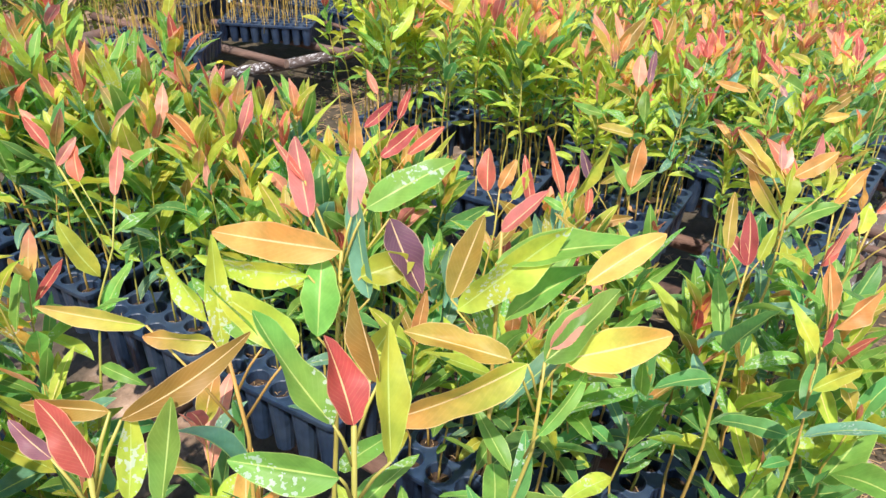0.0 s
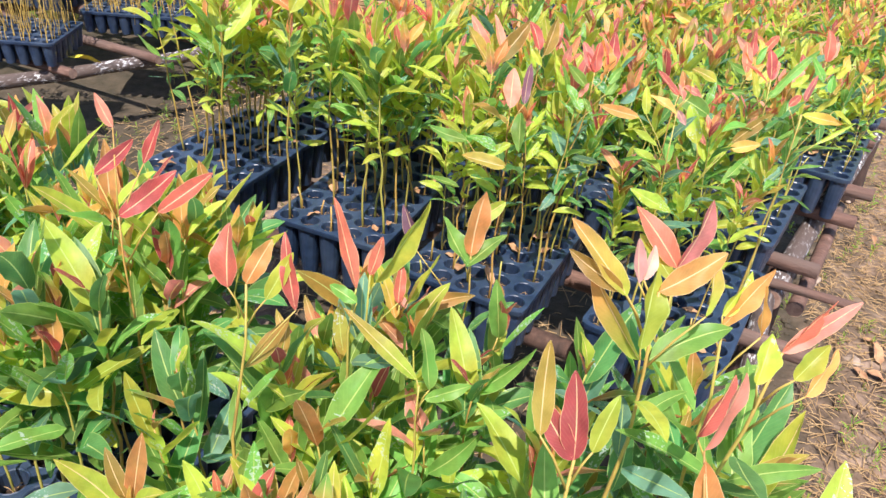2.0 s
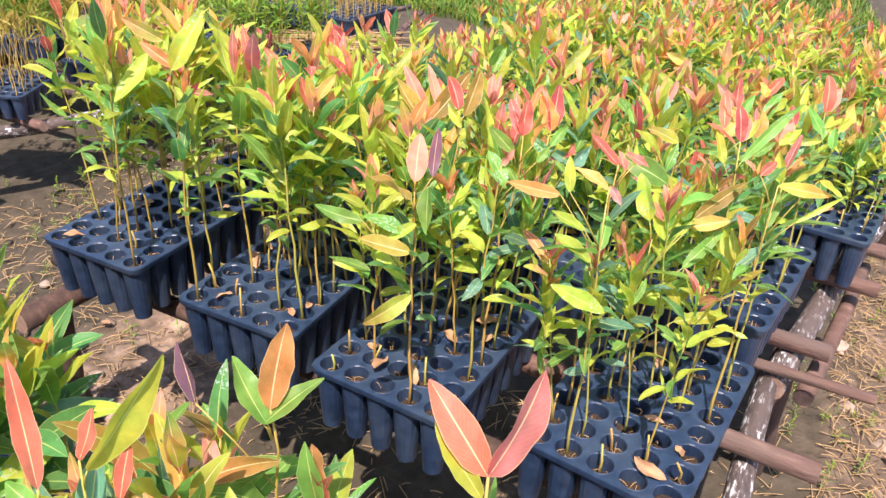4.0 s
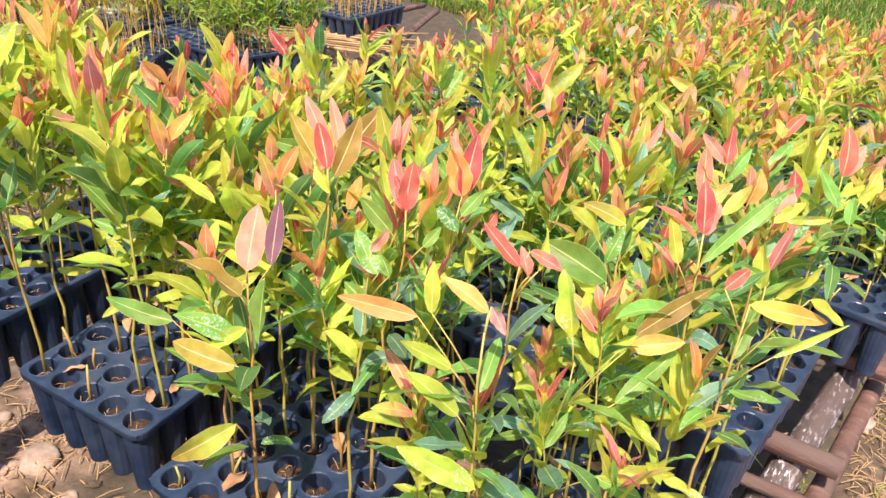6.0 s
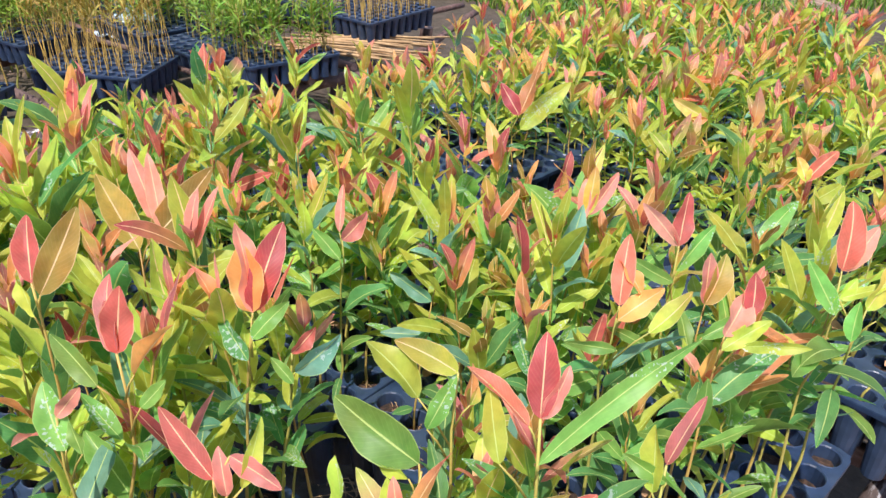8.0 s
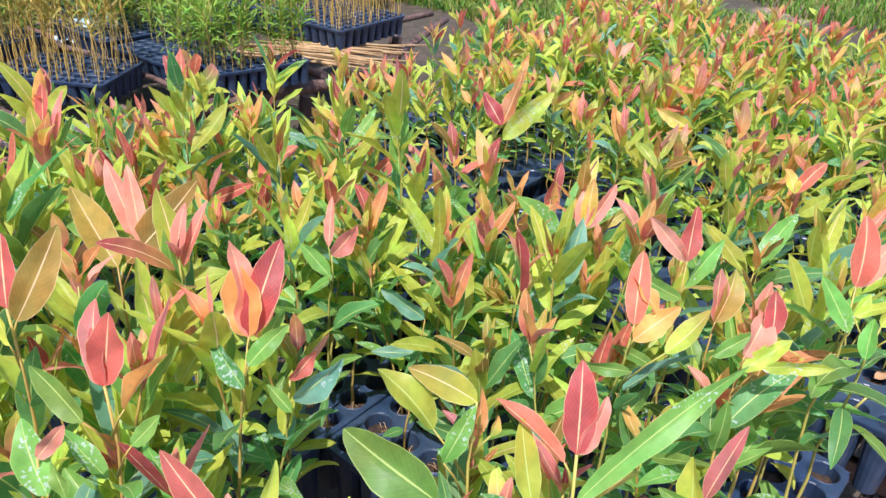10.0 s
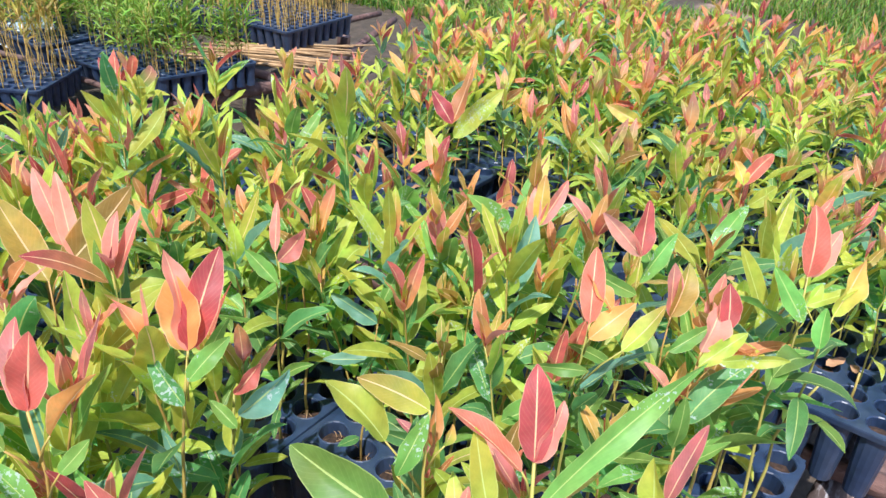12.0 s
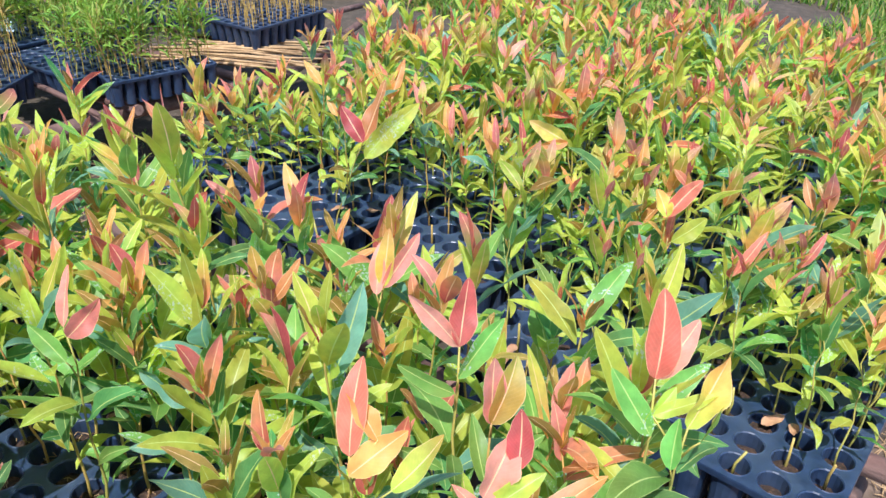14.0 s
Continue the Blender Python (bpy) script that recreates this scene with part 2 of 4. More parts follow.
# ---- trays ----
def tray_meshes(nx=5, ny=8, PITCH=PITCH, r_top=0.0185, TRAY_D=TRAY_D):
    """The moulded tray, its near corner cell at the origin, cells towards -x and +y, and the soil in its cells."""
    V, F, SV, SF = [], [], [], []
    seg, r_bot = 16, 0.0125
    h = PITCH / 2
    for i in range(nx):
        for j in range(ny):
            cx, cy = -i * PITCH, j * PITCH
            base = len(V)
            ang = [2 * math.pi * s / seg for s in range(seg)]
            square = []
            for a in ang:
                c, s = math.cos(a), math.sin(a)
                k = h / max(abs(c), abs(s))
                square.append((cx + c * k, cy + s * k))
            # plate, rounded lip, inner wall, then the outer pot
            rings = [[(x, y, 0.0) for x, y in square]]
            for r, z in ((r_top + 0.0022, 0.0), (r_top + 0.0008, 0.0007), (r_top - 0.0006, -0.0008), (r_bot, -TRAY_D + 0.006)):
                rings.append([(cx + r * math.cos(a), cy + r * math.sin(a), z) for a in ang])
            for ring in rings:
                V.extend(ring)
            for k in range(len(rings) - 1):
                for s in range(seg):
                    u = (s + 1) % seg
                    F.append((base + k * seg + s, base + k * seg + u, base + (k + 1) * seg + u, base + (k + 1) * seg + s))
            # outer pot, square-shouldered at the top and round below
            o = len(V)
            for r, z, mixq in ((h - 0.0006, -0.0012, 0.75), (h - 0.0022, -0.02, 0.5), (h - 0.0045, -0.6 * TRAY_D, 0.2), (0.0155, -TRAY_D, 0.0)):
                for a in ang:
                    c, s = math.cos(a), math.sin(a)
                    k = 1 / max(abs(c), abs(s))
                    k = 1 + (min(k, 1.22) - 1) * mixq
                    V.append((cx + r * k * c, cy + r * k * s, z))
            for s in range(seg):
                u = (s + 1) % seg
                F.append((base + u, base + s, o + s, o + u))
            for k in range(3):
                for s in range(seg):
                    u = (s + 1) % seg
                    F.append((o + k * seg + u, o + k * seg + s, o + (k + 1) * seg + s, o + (k + 1) * seg + u))
            F.append(tuple(o + 3 * seg + s for s in range(seg)))
            # soil plug
            b = len(SV)
            z0 = -0.012 - 0.014 * ((i * 7 + j * 13) % 5) / 5
            SV.append((cx, cy, z0 + 0.003))
            for r, dz in ((0.008, 0.0), (r_top - 0.0016, -0.003)):
                for s in range(10):
                    a = 2 * math.pi * s / 10
                    SV.append((cx + r * math.cos(a), cy + r * math.sin(a), z0 + dz + 0.002 * math.sin(5 * a + i * 3 + j)))
            for s in range(10):
                u = (s + 1) % 10
                SF.append((b, b + 1 + s, b + 1 + u))
                SF.append((b + 1 + s, b + 11 + s, b + 11 + u, b + 1 + u))
    # rim lip all round
    x0, x1, y0, y1 = -(nx - 1) * PITCH - h, h, -h, (ny - 1) * PITCH + h
    rad, out = 0.014, []
    for cx, cy, a0 in ((x1 - rad, y1 - rad, 0), (x0 + rad, y1 - rad, 90), (x0 + rad, y0 + rad, 180), (x1 - rad, y0 + rad, 270)):
        for k in range(5):
            a = radians(a0 + k * 22.5)
            out.append((cx + rad * math.cos(a), cy + rad * math.sin(a), math.cos(a), math.sin(a)))
    n, b = len(out), len(V)
    for off, z in ((-0.004, 0.0004), (0.0028, 0.0), (0.0034, -0.0022), (0.0026, -0.010), (0.0002, -0.0105)):
        for x, y, c, s in out:
            V.append((x + c * off, y + s * off, z))
    for k in range(4):
        for s in range(n):
            u = (s + 1) % n
            F.append((b + k * n + u, b + k * n + s, b + (k + 1) * n + s, b + (k + 1) * n + u))
    me = mesh_of("tray_body", V, F, TRAY, smooth=False)
    bm = bmesh.new()
    bm.from_mesh(me)
    bmesh.ops.remove_doubles(bm, verts=bm.verts, dist=0.00005)
    bm.to_mesh(me)
    bm.free()
    return me, mesh_of("tray_soil", SV, SF, SOIL)


TRAY_BODY, TRAY_SOIL = tray_meshes()
WIDE_BODY, WIDE_SOIL = tray_meshes(6, 9, 0.047, 0.0195, FAR_D)
NARROW_BODY, NARROW_SOIL = tray_meshes(3, 9, 0.0405, 0.0165, FAR_D)


def build_tray(m, label, size="plain"):
    thing = new("nursery_tray")
    thing.matrix_world = m
    tagged(thing, label, "plant tray", "trays on the racks")
    body, soil = {"plain": (TRAY_BODY, TRAY_SOIL), "wide": (WIDE_BODY, WIDE_SOIL), "narrow": (NARROW_BODY, NARROW_SOIL)}[size]
    part("tray_body", body, thing)
    part("potting_soil", soil, thing, "brown potting mix in the cells")["kind"] = "stuff"
    return thing


# ---- seedlings ----
RED, PINK, ORANGE, OLIVE = (0.56, 0.14, 0.115), (0.68, 0.26, 0.225), (0.72, 0.36, 0.12), (0.40, 0.29, 0.07)
LIME, LEAFG, DEEP, BLUISH = (0.47, 0.56, 0.08), (0.20, 0.40, 0.085), (0.12, 0.30, 0.095), (0.16, 0.34, 0.24)


def blade(length, width, fold, curl, twist, wave, phase, nv=7, nu=4, sickle=0.0):
    """A lance-shaped leaf from its stalk along +x, face up. Returns points and blade coordinates."""
    v = np.linspace(0, 1, nv + 1)
    u = np.linspace(-1, 1, nu + 1)
    half = 0.5 * width * (np.sin(np.pi * v ** 0.84) ** 0.68 * (1 - 0.05 * v) + 0.015) * (1 + 0.13 * wave * np.sin(23 * v + phase))
    half[-1] = 0.0004
    ang = curl * v ** 1.4
    step = length / nv
    px = np.concatenate([[0], np.cumsum(np.cos(ang[1:]) * step)])
    pz = np.concatenate([[0], np.cumsum(-np.sin(ang[1:]) * step)])
    pts, uv = [], []
    for k in range(nv + 1):
        tw = twist * v[k]
        for uu in u:
            y = uu * half[k]
            z = abs(uu) * half[k] * fold + wave * half[k] * abs(uu) * math.sin(9 * v[k] + phase + (2.0 if uu > 0 else 0.0))
            y, z = y * math.cos(tw) - z * math.sin(tw), y * math.sin(tw) + z * math.cos(tw)
            pts.append((px[k] + math.sin(ang[k]) * z, y + sickle * length * v[k] ** 2, pz[k] + math.cos(ang[k]) * z))
            uv.append((0.5 + 0.5 * uu, v[k]))
    w = nu + 1
    faces = [(k * w + q, k * w + q + 1, (k + 1) * w + q + 1, (k + 1) * w + q) for k in range(nv) for q in range(nu)]
    return np.array(pts), np.array(uv), faces


def leaf_colour(r, f, yellow=0.0):
    """f: 0 at the lowest leaf, 1 at the growing tip."""
    q = r.random()
    if f < 0.86 and r.random() < yellow:
        return np.array(LIME), np.array(LIME)
    if f > 0.86:
        a = RED if q < 0.26 else PINK if q < 0.62 else ORANGE if q < 0.80 else OLIVE if q < 0.92 else LIME
    elif f > 0.74:
        a = ORANGE if q < 0.16 else OLIVE if q < 0.32 else PINK if q < 0.42 else LIME if q < 0.80 else LEAFG
    elif f > 0.34:
        a = LIME if q < 0.20 else LEAFG if q < 0.64 else OLIVE if q < 0.67 else DEEP if q < 0.90 else BLUISH
    else:
        a = LEAFG if q < 0.4 else DEEP if q < 0.75 else BLUISH if q < 0.94 else LIME
    b = a
    if f > 0.74:
        q = r.random()
        b = LIME if q < 0.24 else ORANGE if q < 0.44 else PINK if q < 0.58 else a
    return np.array(a), np.array(b)


def seedling_plan(r, height, bare, size, nodes, red=1.0, slim=1.0, fine=True, to=None, crown=None, yellow=0.0):
    """Stem and leaves of one young plant: arrays, base at the origin."""
    lean, bend = r.normal(0, 0.05, 2), r.normal(0, 0.035, 2)
    if to is not None:
        lean, bend = np.array(to) / height * 0.4, np.array(to) / height * 0.6

    def at(f):
        return np.array([lean[0] * f + bend[0] * f * f, lean[1] * f + bend[1] * f * f, f]) * height
    ks = np.linspace(0, 1, 9)
    pts = [at(k) + np.array([*(r.normal(0, 0.0022, 2) if 0 < k < 1 else (0, 0)), -0.02 if k == 0 else 0]) for k in ks]
    sv, sf = tube(pts, [0.0021 * (1 - 0.62 * k) * (height / 0.3) ** 0.5 for k in ks], 6 if fine else 4)
    leaves = []
    spin = r.uniform(0, 360)
    for k in range(nodes):
        f = k / max(nodes - 1, 1)
        z = bare + (1 - bare) * (f ** 0.86)
        p = at(min(z, 0.995))
        for side in (0, 180):
            if f < 0.9 and r.random() < 0.13:
                continue
            L = size * (0.62 + 0.6 * math.sin(math.pi * (0.12 + 0.72 * f))) * r.uniform(0.62, 1.2)
            W = L * (r.uniform(0.22, 0.35) if f < 0.75 else r.uniform(0.20, 0.31)) * slim
            up = 22 + 48 * f + r.normal(0, 17)        # degrees above level
            if f > 0.97:
                L *= 0.75
                up = r.uniform(52, 84)
            turn = spin + side + r.normal(0, 14)
            P, uv, F = blade(L, W, r.uniform(0.10, 0.55), r.uniform(-0.35, 1.2) * (1.25 - 0.85 * f), r.normal(0, 0.5), r.uniform(0.05, 0.34), r.uniform(0, 6),
                             9 if fine else 5, 4 if fine else 2, r.normal(0, 0.11))
            # short stalk
            P[:, 0] += 0.006
            M = np.array(Matrix.Rotation(radians(turn), 3, "Z") @ Matrix.Rotation(radians(-up), 3, "Y") @ Matrix.Rotation(r.normal(0, 0.35), 3, "X"))
            P = P @ M.T + p
            ff = f if r.random() < red else f * 0.75
            a, b = leaf_colour(r, ff, yellow)
            if crown is not None and f > 0.84:
                a = b = np.array(crown) * r.uniform(0.85, 1.12)
            fade = np.clip(uv[:, 1:2] * 1.3 - 0.2, 0, 1)
            tint = a * (1 - fade) + b * fade if r.random() < 0.5 else a * fade + b * (1 - fade)
            leaves.append((P, uv, F, tint, YOUNG if ff > 0.74 else GREEN))
            if f > 0.97 and side == 0 and r.random() < 0.3:
                break
        spin += 90 + r.normal(0, 12)
    for k in range(2):
        P, uv, F = blade(size * r.uniform(0.22, 0.4), size * 0.075, 0.6, 0.1, 0.0, 0.0, 0.0, 4, 2)
        M = np.array(Matrix.Rotation(radians(spin + 180 * k), 3, "Z") @ Matrix.Rotation(radians(-r.uniform(68, 86)), 3, "Y"))
        a, b = leaf_colour(r, 1.0)
        leaves.append((P @ M.T + at(0.995), uv, F, np.broadcast_to(crown if crown is not None else a, P.shape), YOUNG))
    return (np.array(sv), sf), leaves


def seedling_thing(plan, label):
    (sv, sf), leaves = plan
    thing = new("eucalyptus_seedling")
    tagged(thing, label, "seedling", "seedlings in the trays")
    part("stem", mesh_of("stem", sv, sf, STEM), thing, "thin reddish-brown stem")
    for P, uv, F, tint, mat in leaves:
        part("leaf", mesh_of("leaf", P, F, mat, uv, tint), thing)
    return thing


class Heap:
    """Many plants joined into one mesh."""

    def __init__(self):
        self.V, self.F, self.U, self.T, self.M, self.n = [], [], [], [], [], 0

    def put(self, plan, m):
        A = np.array(m)
        (sv, sf), leaves = plan
        mats = {YOUNG: 0, GREEN: 1, GRASSY: 1}
        for P, uv, F, tint, slot in [(sv, np.zeros((len(sv), 2)), sf, np.zeros(3), 2)] + [(a, b, c, d, mats[e]) for a, b, c, d, e in leaves]:
            self.V.append(P @ A[:3, :3].T + A[:3, 3])
            self.U.append(uv)
            self.T.append(np.broadcast_to(tint, P.shape))
            self.F += [tuple(q + self.n for q in f) for f in F]
            self.M += [slot] * len(F)
            self.n += len(P)

    def build(self, name, label, category, green=None, stem=None):
        if not self.n:
            return None
        me = mesh_of(name, np.concatenate(self.V), self.F, [YOUNG, green or GREEN, stem or STEM], np.concatenate(self.U), np.concatenate(self.T))
        me.polygons.foreach_set("material_index", np.array(self.M, dtype=np.int32))
        return tagged(new(name, me), label, category, kind="stuff")


pr = np.random.default_rng(5)
# kinds: short and leafy, middling, long bare stems, tall strong plants
SHAPES = {"short": (0.185, 0.24, 0.28, 0.058, 9, 1.0), "mid": (0.225, 0.29, 0.26, 0.066, 11, 0.65), "bushy": (0.225, 0.29, 0.32, 0.068, 10, 0.4),
          "leggy": (0.31, 0.385, 0.44, 0.064, 12, 0.8), "tall": (0.40, 0.47, 0.28, 0.088, 9, 0.75), "small": (0.20, 0.27, 0.30, 0.056, 11, 1.0)}
YELLOW = {"short": 0.45, "mid": 0.16, "bushy": 0.12, "leggy": 0.62, "tall": 0.1, "small": 0.55}
KINDS = {k: [seedling_plan(pr, pr.uniform(a, b), bare, size, nodes, red, yellow=YELLOW[k]) for _ in range(9 if k != "tall" else 6)]
         for k, (a, b, bare, size, nodes, red) in SHAPES.items()}
COARSE = {k: [seedling_plan(pr, pr.uniform(a, b), bare, size, nodes, red, fine=False, yellow=YELLOW[k]) for _ in range(12)]
          for k, (a, b, bare, size, nodes, red) in SHAPES.items()}
LABELS = {
    "short": "short bushy eucalyptus seedling with green leaves and pink tips",
    "mid": "young eucalyptus seedling, green leaves below and red tips",
    "bushy": "bushy eucalyptus seedling with mostly green leaves",
    "leggy": "thin-stemmed eucalyptus seedling with yellow-green leaves and reddish tips",
    "tall": "tall eucalyptus seedling with large green and orange leaves",
    "small": "small-leaved eucalyptus seedling with many pink tips",
}
MASTERS = {}


def plant(kind, m, near, heap):
    if near:
        k = int(rng.integers(len(KINDS[kind])))
        if (kind, k) not in MASTERS:
            ob = MASTERS[kind, k] = seedling_thing(KINDS[kind][k], LABELS[kind])
            ob.matrix_basis = m
        else:
            copy_thing(MASTERS[kind, k], m @ Matrix.Diagonal((1 / MASTERS[kind, k].scale[0],) * 3 + (1,)))
    else:
        heap.put(COARSE[kind][int(rng.integers(len(COARSE[kind])))], m)


def cell(i, j):
    return Vector((-i * PITCH, j * PITCH, -0.018))


# right edge of each column of trays on the main rack, row by row from the start of the walk
FRONT = {"C": 0.388, "B": 0.123, "A": -0.200, "Z": -0.475, "Y": -0.76, "X": -1.04}
MIDDLE = {"C": 0.372, "B": 0.118, "A": -0.122, "Z": -0.382, "Y": -0.64}
BACK = {"C": 0.505, "B": 0.225, "A": -0.045, "Z": -0.335, "Y": -0.60}
ROWS = [(-1.38, FRONT), (-0.735, FRONT), (-0.023, {"C": 0.349, "B": 0.023, "A": -0.277, "Z": -0.615}), (0.445, MIDDLE), (0.93, BACK), (1.37, BACK), (1.79, BACK)]
# how each of the trays seen close by is set down: side, forward, up, turn
SET = {("C", 3): (0, 0.019, 0.0, -4.0), ("B", 3): (0, 0, 0, 0), ("A", 3): (0, 0.034, 0.0, 4.2), ("Z", 3): (0, 0.023, 0.014, 2.8), ("C", 4): (0, 0.012, 0.008, -6.5), ("C", 5): (0, 0, 0, -6.0),
       ("C", 2): (0.0, 0.0, 0.0, -9.0), ("B", 4): (0, 0.0, 0, -4.0), ("A", 4): (0, -0.02, 0, -3.0), ("Z", 5): (0, 0.10, 0, -4.0), ("A", 5): (0, 0.17, 0, -5.0)}
# fill, kind, scale for each tray; rows from the start of the walk on
FILL = {
    ("C", 1): (0.2, "tall", 0.8), ("B", 1): (0.85, "tall", 0.82), ("A", 1): (0.95, "tall", 0.88), ("Z", 1): (0.85, "tall", 0.9),
    ("C", 2): (0.72, "bushy", 1.18), ("B", 2): (0.95, "bushy", 1.12), ("A", 2): (0.95, "bushy", 1.15), ("Z", 2): (0.92, "bushy", 1.2), ("Y", 2): (0.92, "bushy", 1.32), ("X", 2): (0.92, "bushy", 1.36), ("Y", 1): (0.7, "tall", 0.8), ("X", 1): (0.7, "tall", 0.8),
    ("C", 3): (0.8, "leggy", 0.86), ("B", 3): (0.84, "leggy", 0.98), ("A", 3): (0.88, "leggy", 1.04), ("Z", 3): (0.88, "leggy", 1.06),
    ("C", 4): (0.72, "mid", 0.98), ("B", 4): (0.68, "mid", 1.0), ("A", 4): (0.74, "mid", 0.98), ("Z", 4): (0.82, "mid", 0.9), ("Y", 4): (0.85, "mid", 0.78), ("Y", 5): (0.85, "short", 0.9),
}
trays, taken = [], {}
for row, (y0, columns) in enumerate(ROWS, 1):
    for col, xr in columns.items():
        dx, dy, dz, turn = SET.get((col, row), (float(rng.normal(0, 0.006)), float(rng.normal(0, 0.01)), float(rng.normal(0, 0.004)), -4.0 * (row > 3) + float(rng.normal(0, 1.5))))
        if row > 5:
            dx += 0.12 * (y0 - 0.93)
        m = pose(xr + dx - 0.023, y0 + dy + 0.023, TOP + dz, float(rng.normal(0, 0.4)), float(rng.normal(0, 0.4)), turn)
        build_tray(m, "black plastic cell tray of seedlings resting on poles")
        trays.append((col, row, m))

hr = np.random.default_rng(21)
PURPLE, PALE = (0.24, 0.12, 0.18), (0.72, 0.42, 0.40)
ACROSS, RISE = Vector((0.85, 0.527, 0.0)).normalized(), Vector((-0.25, 0.40, 0.882)).normalized()
near_count = 0


def spread_leaf(r, node, colour, side, rise, angle, length, breadth):
    """One leaf of a crown: where its stalk stands off the shoot, how it points, its length and breadth."""
    d = (ACROSS * math.cos(radians(angle)) + RISE * math.sin(radians(angle)) + Vector(r.normal(0, 0.07, 3))).normalized()
    up = (ACROSS.cross(RISE) + Vector(r.normal(0, 0.42, 3))).normalized()
    y = up.cross(d).normalized()
    M = np.array(Matrix((d, y, d.cross(y))).transposed())
    P, uv, F = blade(length, length * breadth * 1.05, r.uniform(0.22, 0.62), r.uniform(-0.4, 0.6), r.normal(0, 0.3), r.uniform(0.12, 0.4), r.uniform(0, 6), 18, 6, r.normal(0, 0.06))
    base = np.array(node) + np.array(ACROSS) * side + np.array(RISE) * rise
    tip = np.array(LIME if colour in (ORANGE, OLIVE) and r.random() < 0.3 else colour) * r.uniform(0.85, 1.15)
    return (P @ M.T + base, uv, F, np.array(colour) * uv[:, 1:2] + tip * (1 - uv[:, 1:2]), GREEN if colour in (LIME, LEAFG, DEEP, BLUISH) else YOUNG), base


def crown(at, *leaves):
    """A seedling whose shoot ends at a place above the tray tops, with its leading leaves."""
    global near_count
    x, y, z = at
    col, row, m, i, j = min(((c, r, m, i, j) for c, r, m in trays for i in range(5) for j in range(8) if (c, r, i, j) not in taken),
                            key=lambda e: ((e[2] @ cell(e[3], e[4])).xy - Vector((x, y - 0.02))).length)
    taken[col, row, i, j] = True
    near_count += 1
    p = m @ cell(i, j)
    h = TOP + z - p.z
    (sv, sf), low = seedling_plan(hr, h, 0.55 if col == "C" and row < 5 else 0.42 if row == 3 else 0.2, 0.060, 8, 0.0, to=(x - p.x, y - p.y))
    low = [leaf for leaf in low if leaf[0][:, 2].max() < h - 0.02]
    node = Vector((x - p.x, y - p.y, h))
    sv, sf, blades = list(map(tuple, sv)), list(sf), []
    for leaf in leaves:
        b, base = spread_leaf(hr, node, *leaf)
        blades.append(b)
        # the stalk from the shoot to the leaf
        base = Vector(base)
        off = (base.xy - node.xy * (base.z / h)).length
        f = max(0.25, min(1.0, (base.z - 0.012 - 1.3 * off) / h))
        root = Vector((node.x * f, node.y * f, h * f))
        tv, tf = tube([root, root.lerp(base, 0.55) + Vector((0, 0, 0.003)), base], [0.0010, 0.0008, 0.0006], 5)
        sf += [tuple(q + len(sv) for q in g) for g in tf]
        sv += tv
    red = sum(leaf[0] in (RED, PINK, PALE) for leaf in leaves)
    gold = sum(leaf[0] in (ORANGE, OLIVE, PURPLE) for leaf in leaves)
    label = "eucalyptus seedling crowned with %s young leaves" % ("pink and red" if red > gold + 1 else "orange and olive" if gold > red else "red, orange and green")
    seedling_thing(((np.array(sv), sf), low + blades), label).matrix_basis = Matrix.Translation(p)


crown((0.023, 0.152, 0.368),
      (PINK, 0.000, 0.000, 110, 0.055, 0.30),
      (RED, 0.000, 0.000, 90, 0.048, 0.42),
      (RED, 0.000, 0.000, 110, 0.036, 0.30),
      (ORANGE, 0.013, -0.013, 66, 0.042, 0.40),
      (LEAFG, -0.012, -0.023, 138, 0.046, 0.35),
      (LEAFG, 0.019, -0.034, 40, 0.026, 0.40))
crown((0.020, 0.262, 0.340),
      (ORANGE, 0.000, 0.000, 100, 0.054, 0.50),
      (PINK, 0.000, 0.000, 92, 0.071, 0.32),
      (RED, 0.000, 0.000, 80, 0.075, 0.32),
      (LEAFG, 0.001, -0.021, 57, 0.041, 0.35),
      (DEEP, -0.001, -0.038, 130, 0.044, 0.35))
crown((-0.071, 0.146, 0.385),
      (RED, 0.000, 0.000, 100, 0.051, 0.36),
      (OLIVE, 0.007, -0.008, 65, 0.068, 0.33),
      (LIME, 0.004, -0.024, 124, 0.039, 0.30))
crown((-0.232, 0.336, 0.292),
      (PINK, 0.000, 0.000, 115, 0.088, 0.25),
      (LEAFG, 0.000, 0.000, 27, 0.070, 0.25),
      (LEAFG, 0.000, 0.000, 169, 0.088, 0.25),
      (LIME, 0.000, 0.000, 77, 0.046, 0.40))
crown((0.040, 0.280, 0.299),
      (RED, 0.000, 0.000, 48, 0.029, 0.42),
      (BLUISH, 0.004, -0.015, 42, 0.049, 0.42),
      (LEAFG, 0.003, -0.024, 142, 0.028, 0.35))
crown((0.194, 0.298, 0.353),
      (OLIVE, 0.000, 0.000, 145, 0.048, 0.38),
      (LIME, -0.026, -0.020, 123, 0.052, 0.42),
      (ORANGE, 0.010, -0.021, 61, 0.014, 0.60),
      (LEAFG, -0.018, -0.041, 68, 0.043, 0.30))
crown((0.276, 0.268, 0.384),
      (RED, 0.000, 0.000, 92, 0.050, 0.36),
      (RED, -0.006, -0.005, 133, 0.049, 0.28),
      (PINK, 0.000, 0.000, 62, 0.035, 0.30),
      (LEAFG, 0.001, -0.027, 49, 0.118, 0.12),
      (LIME, -0.021, -0.029, 104, 0.046, 0.30))
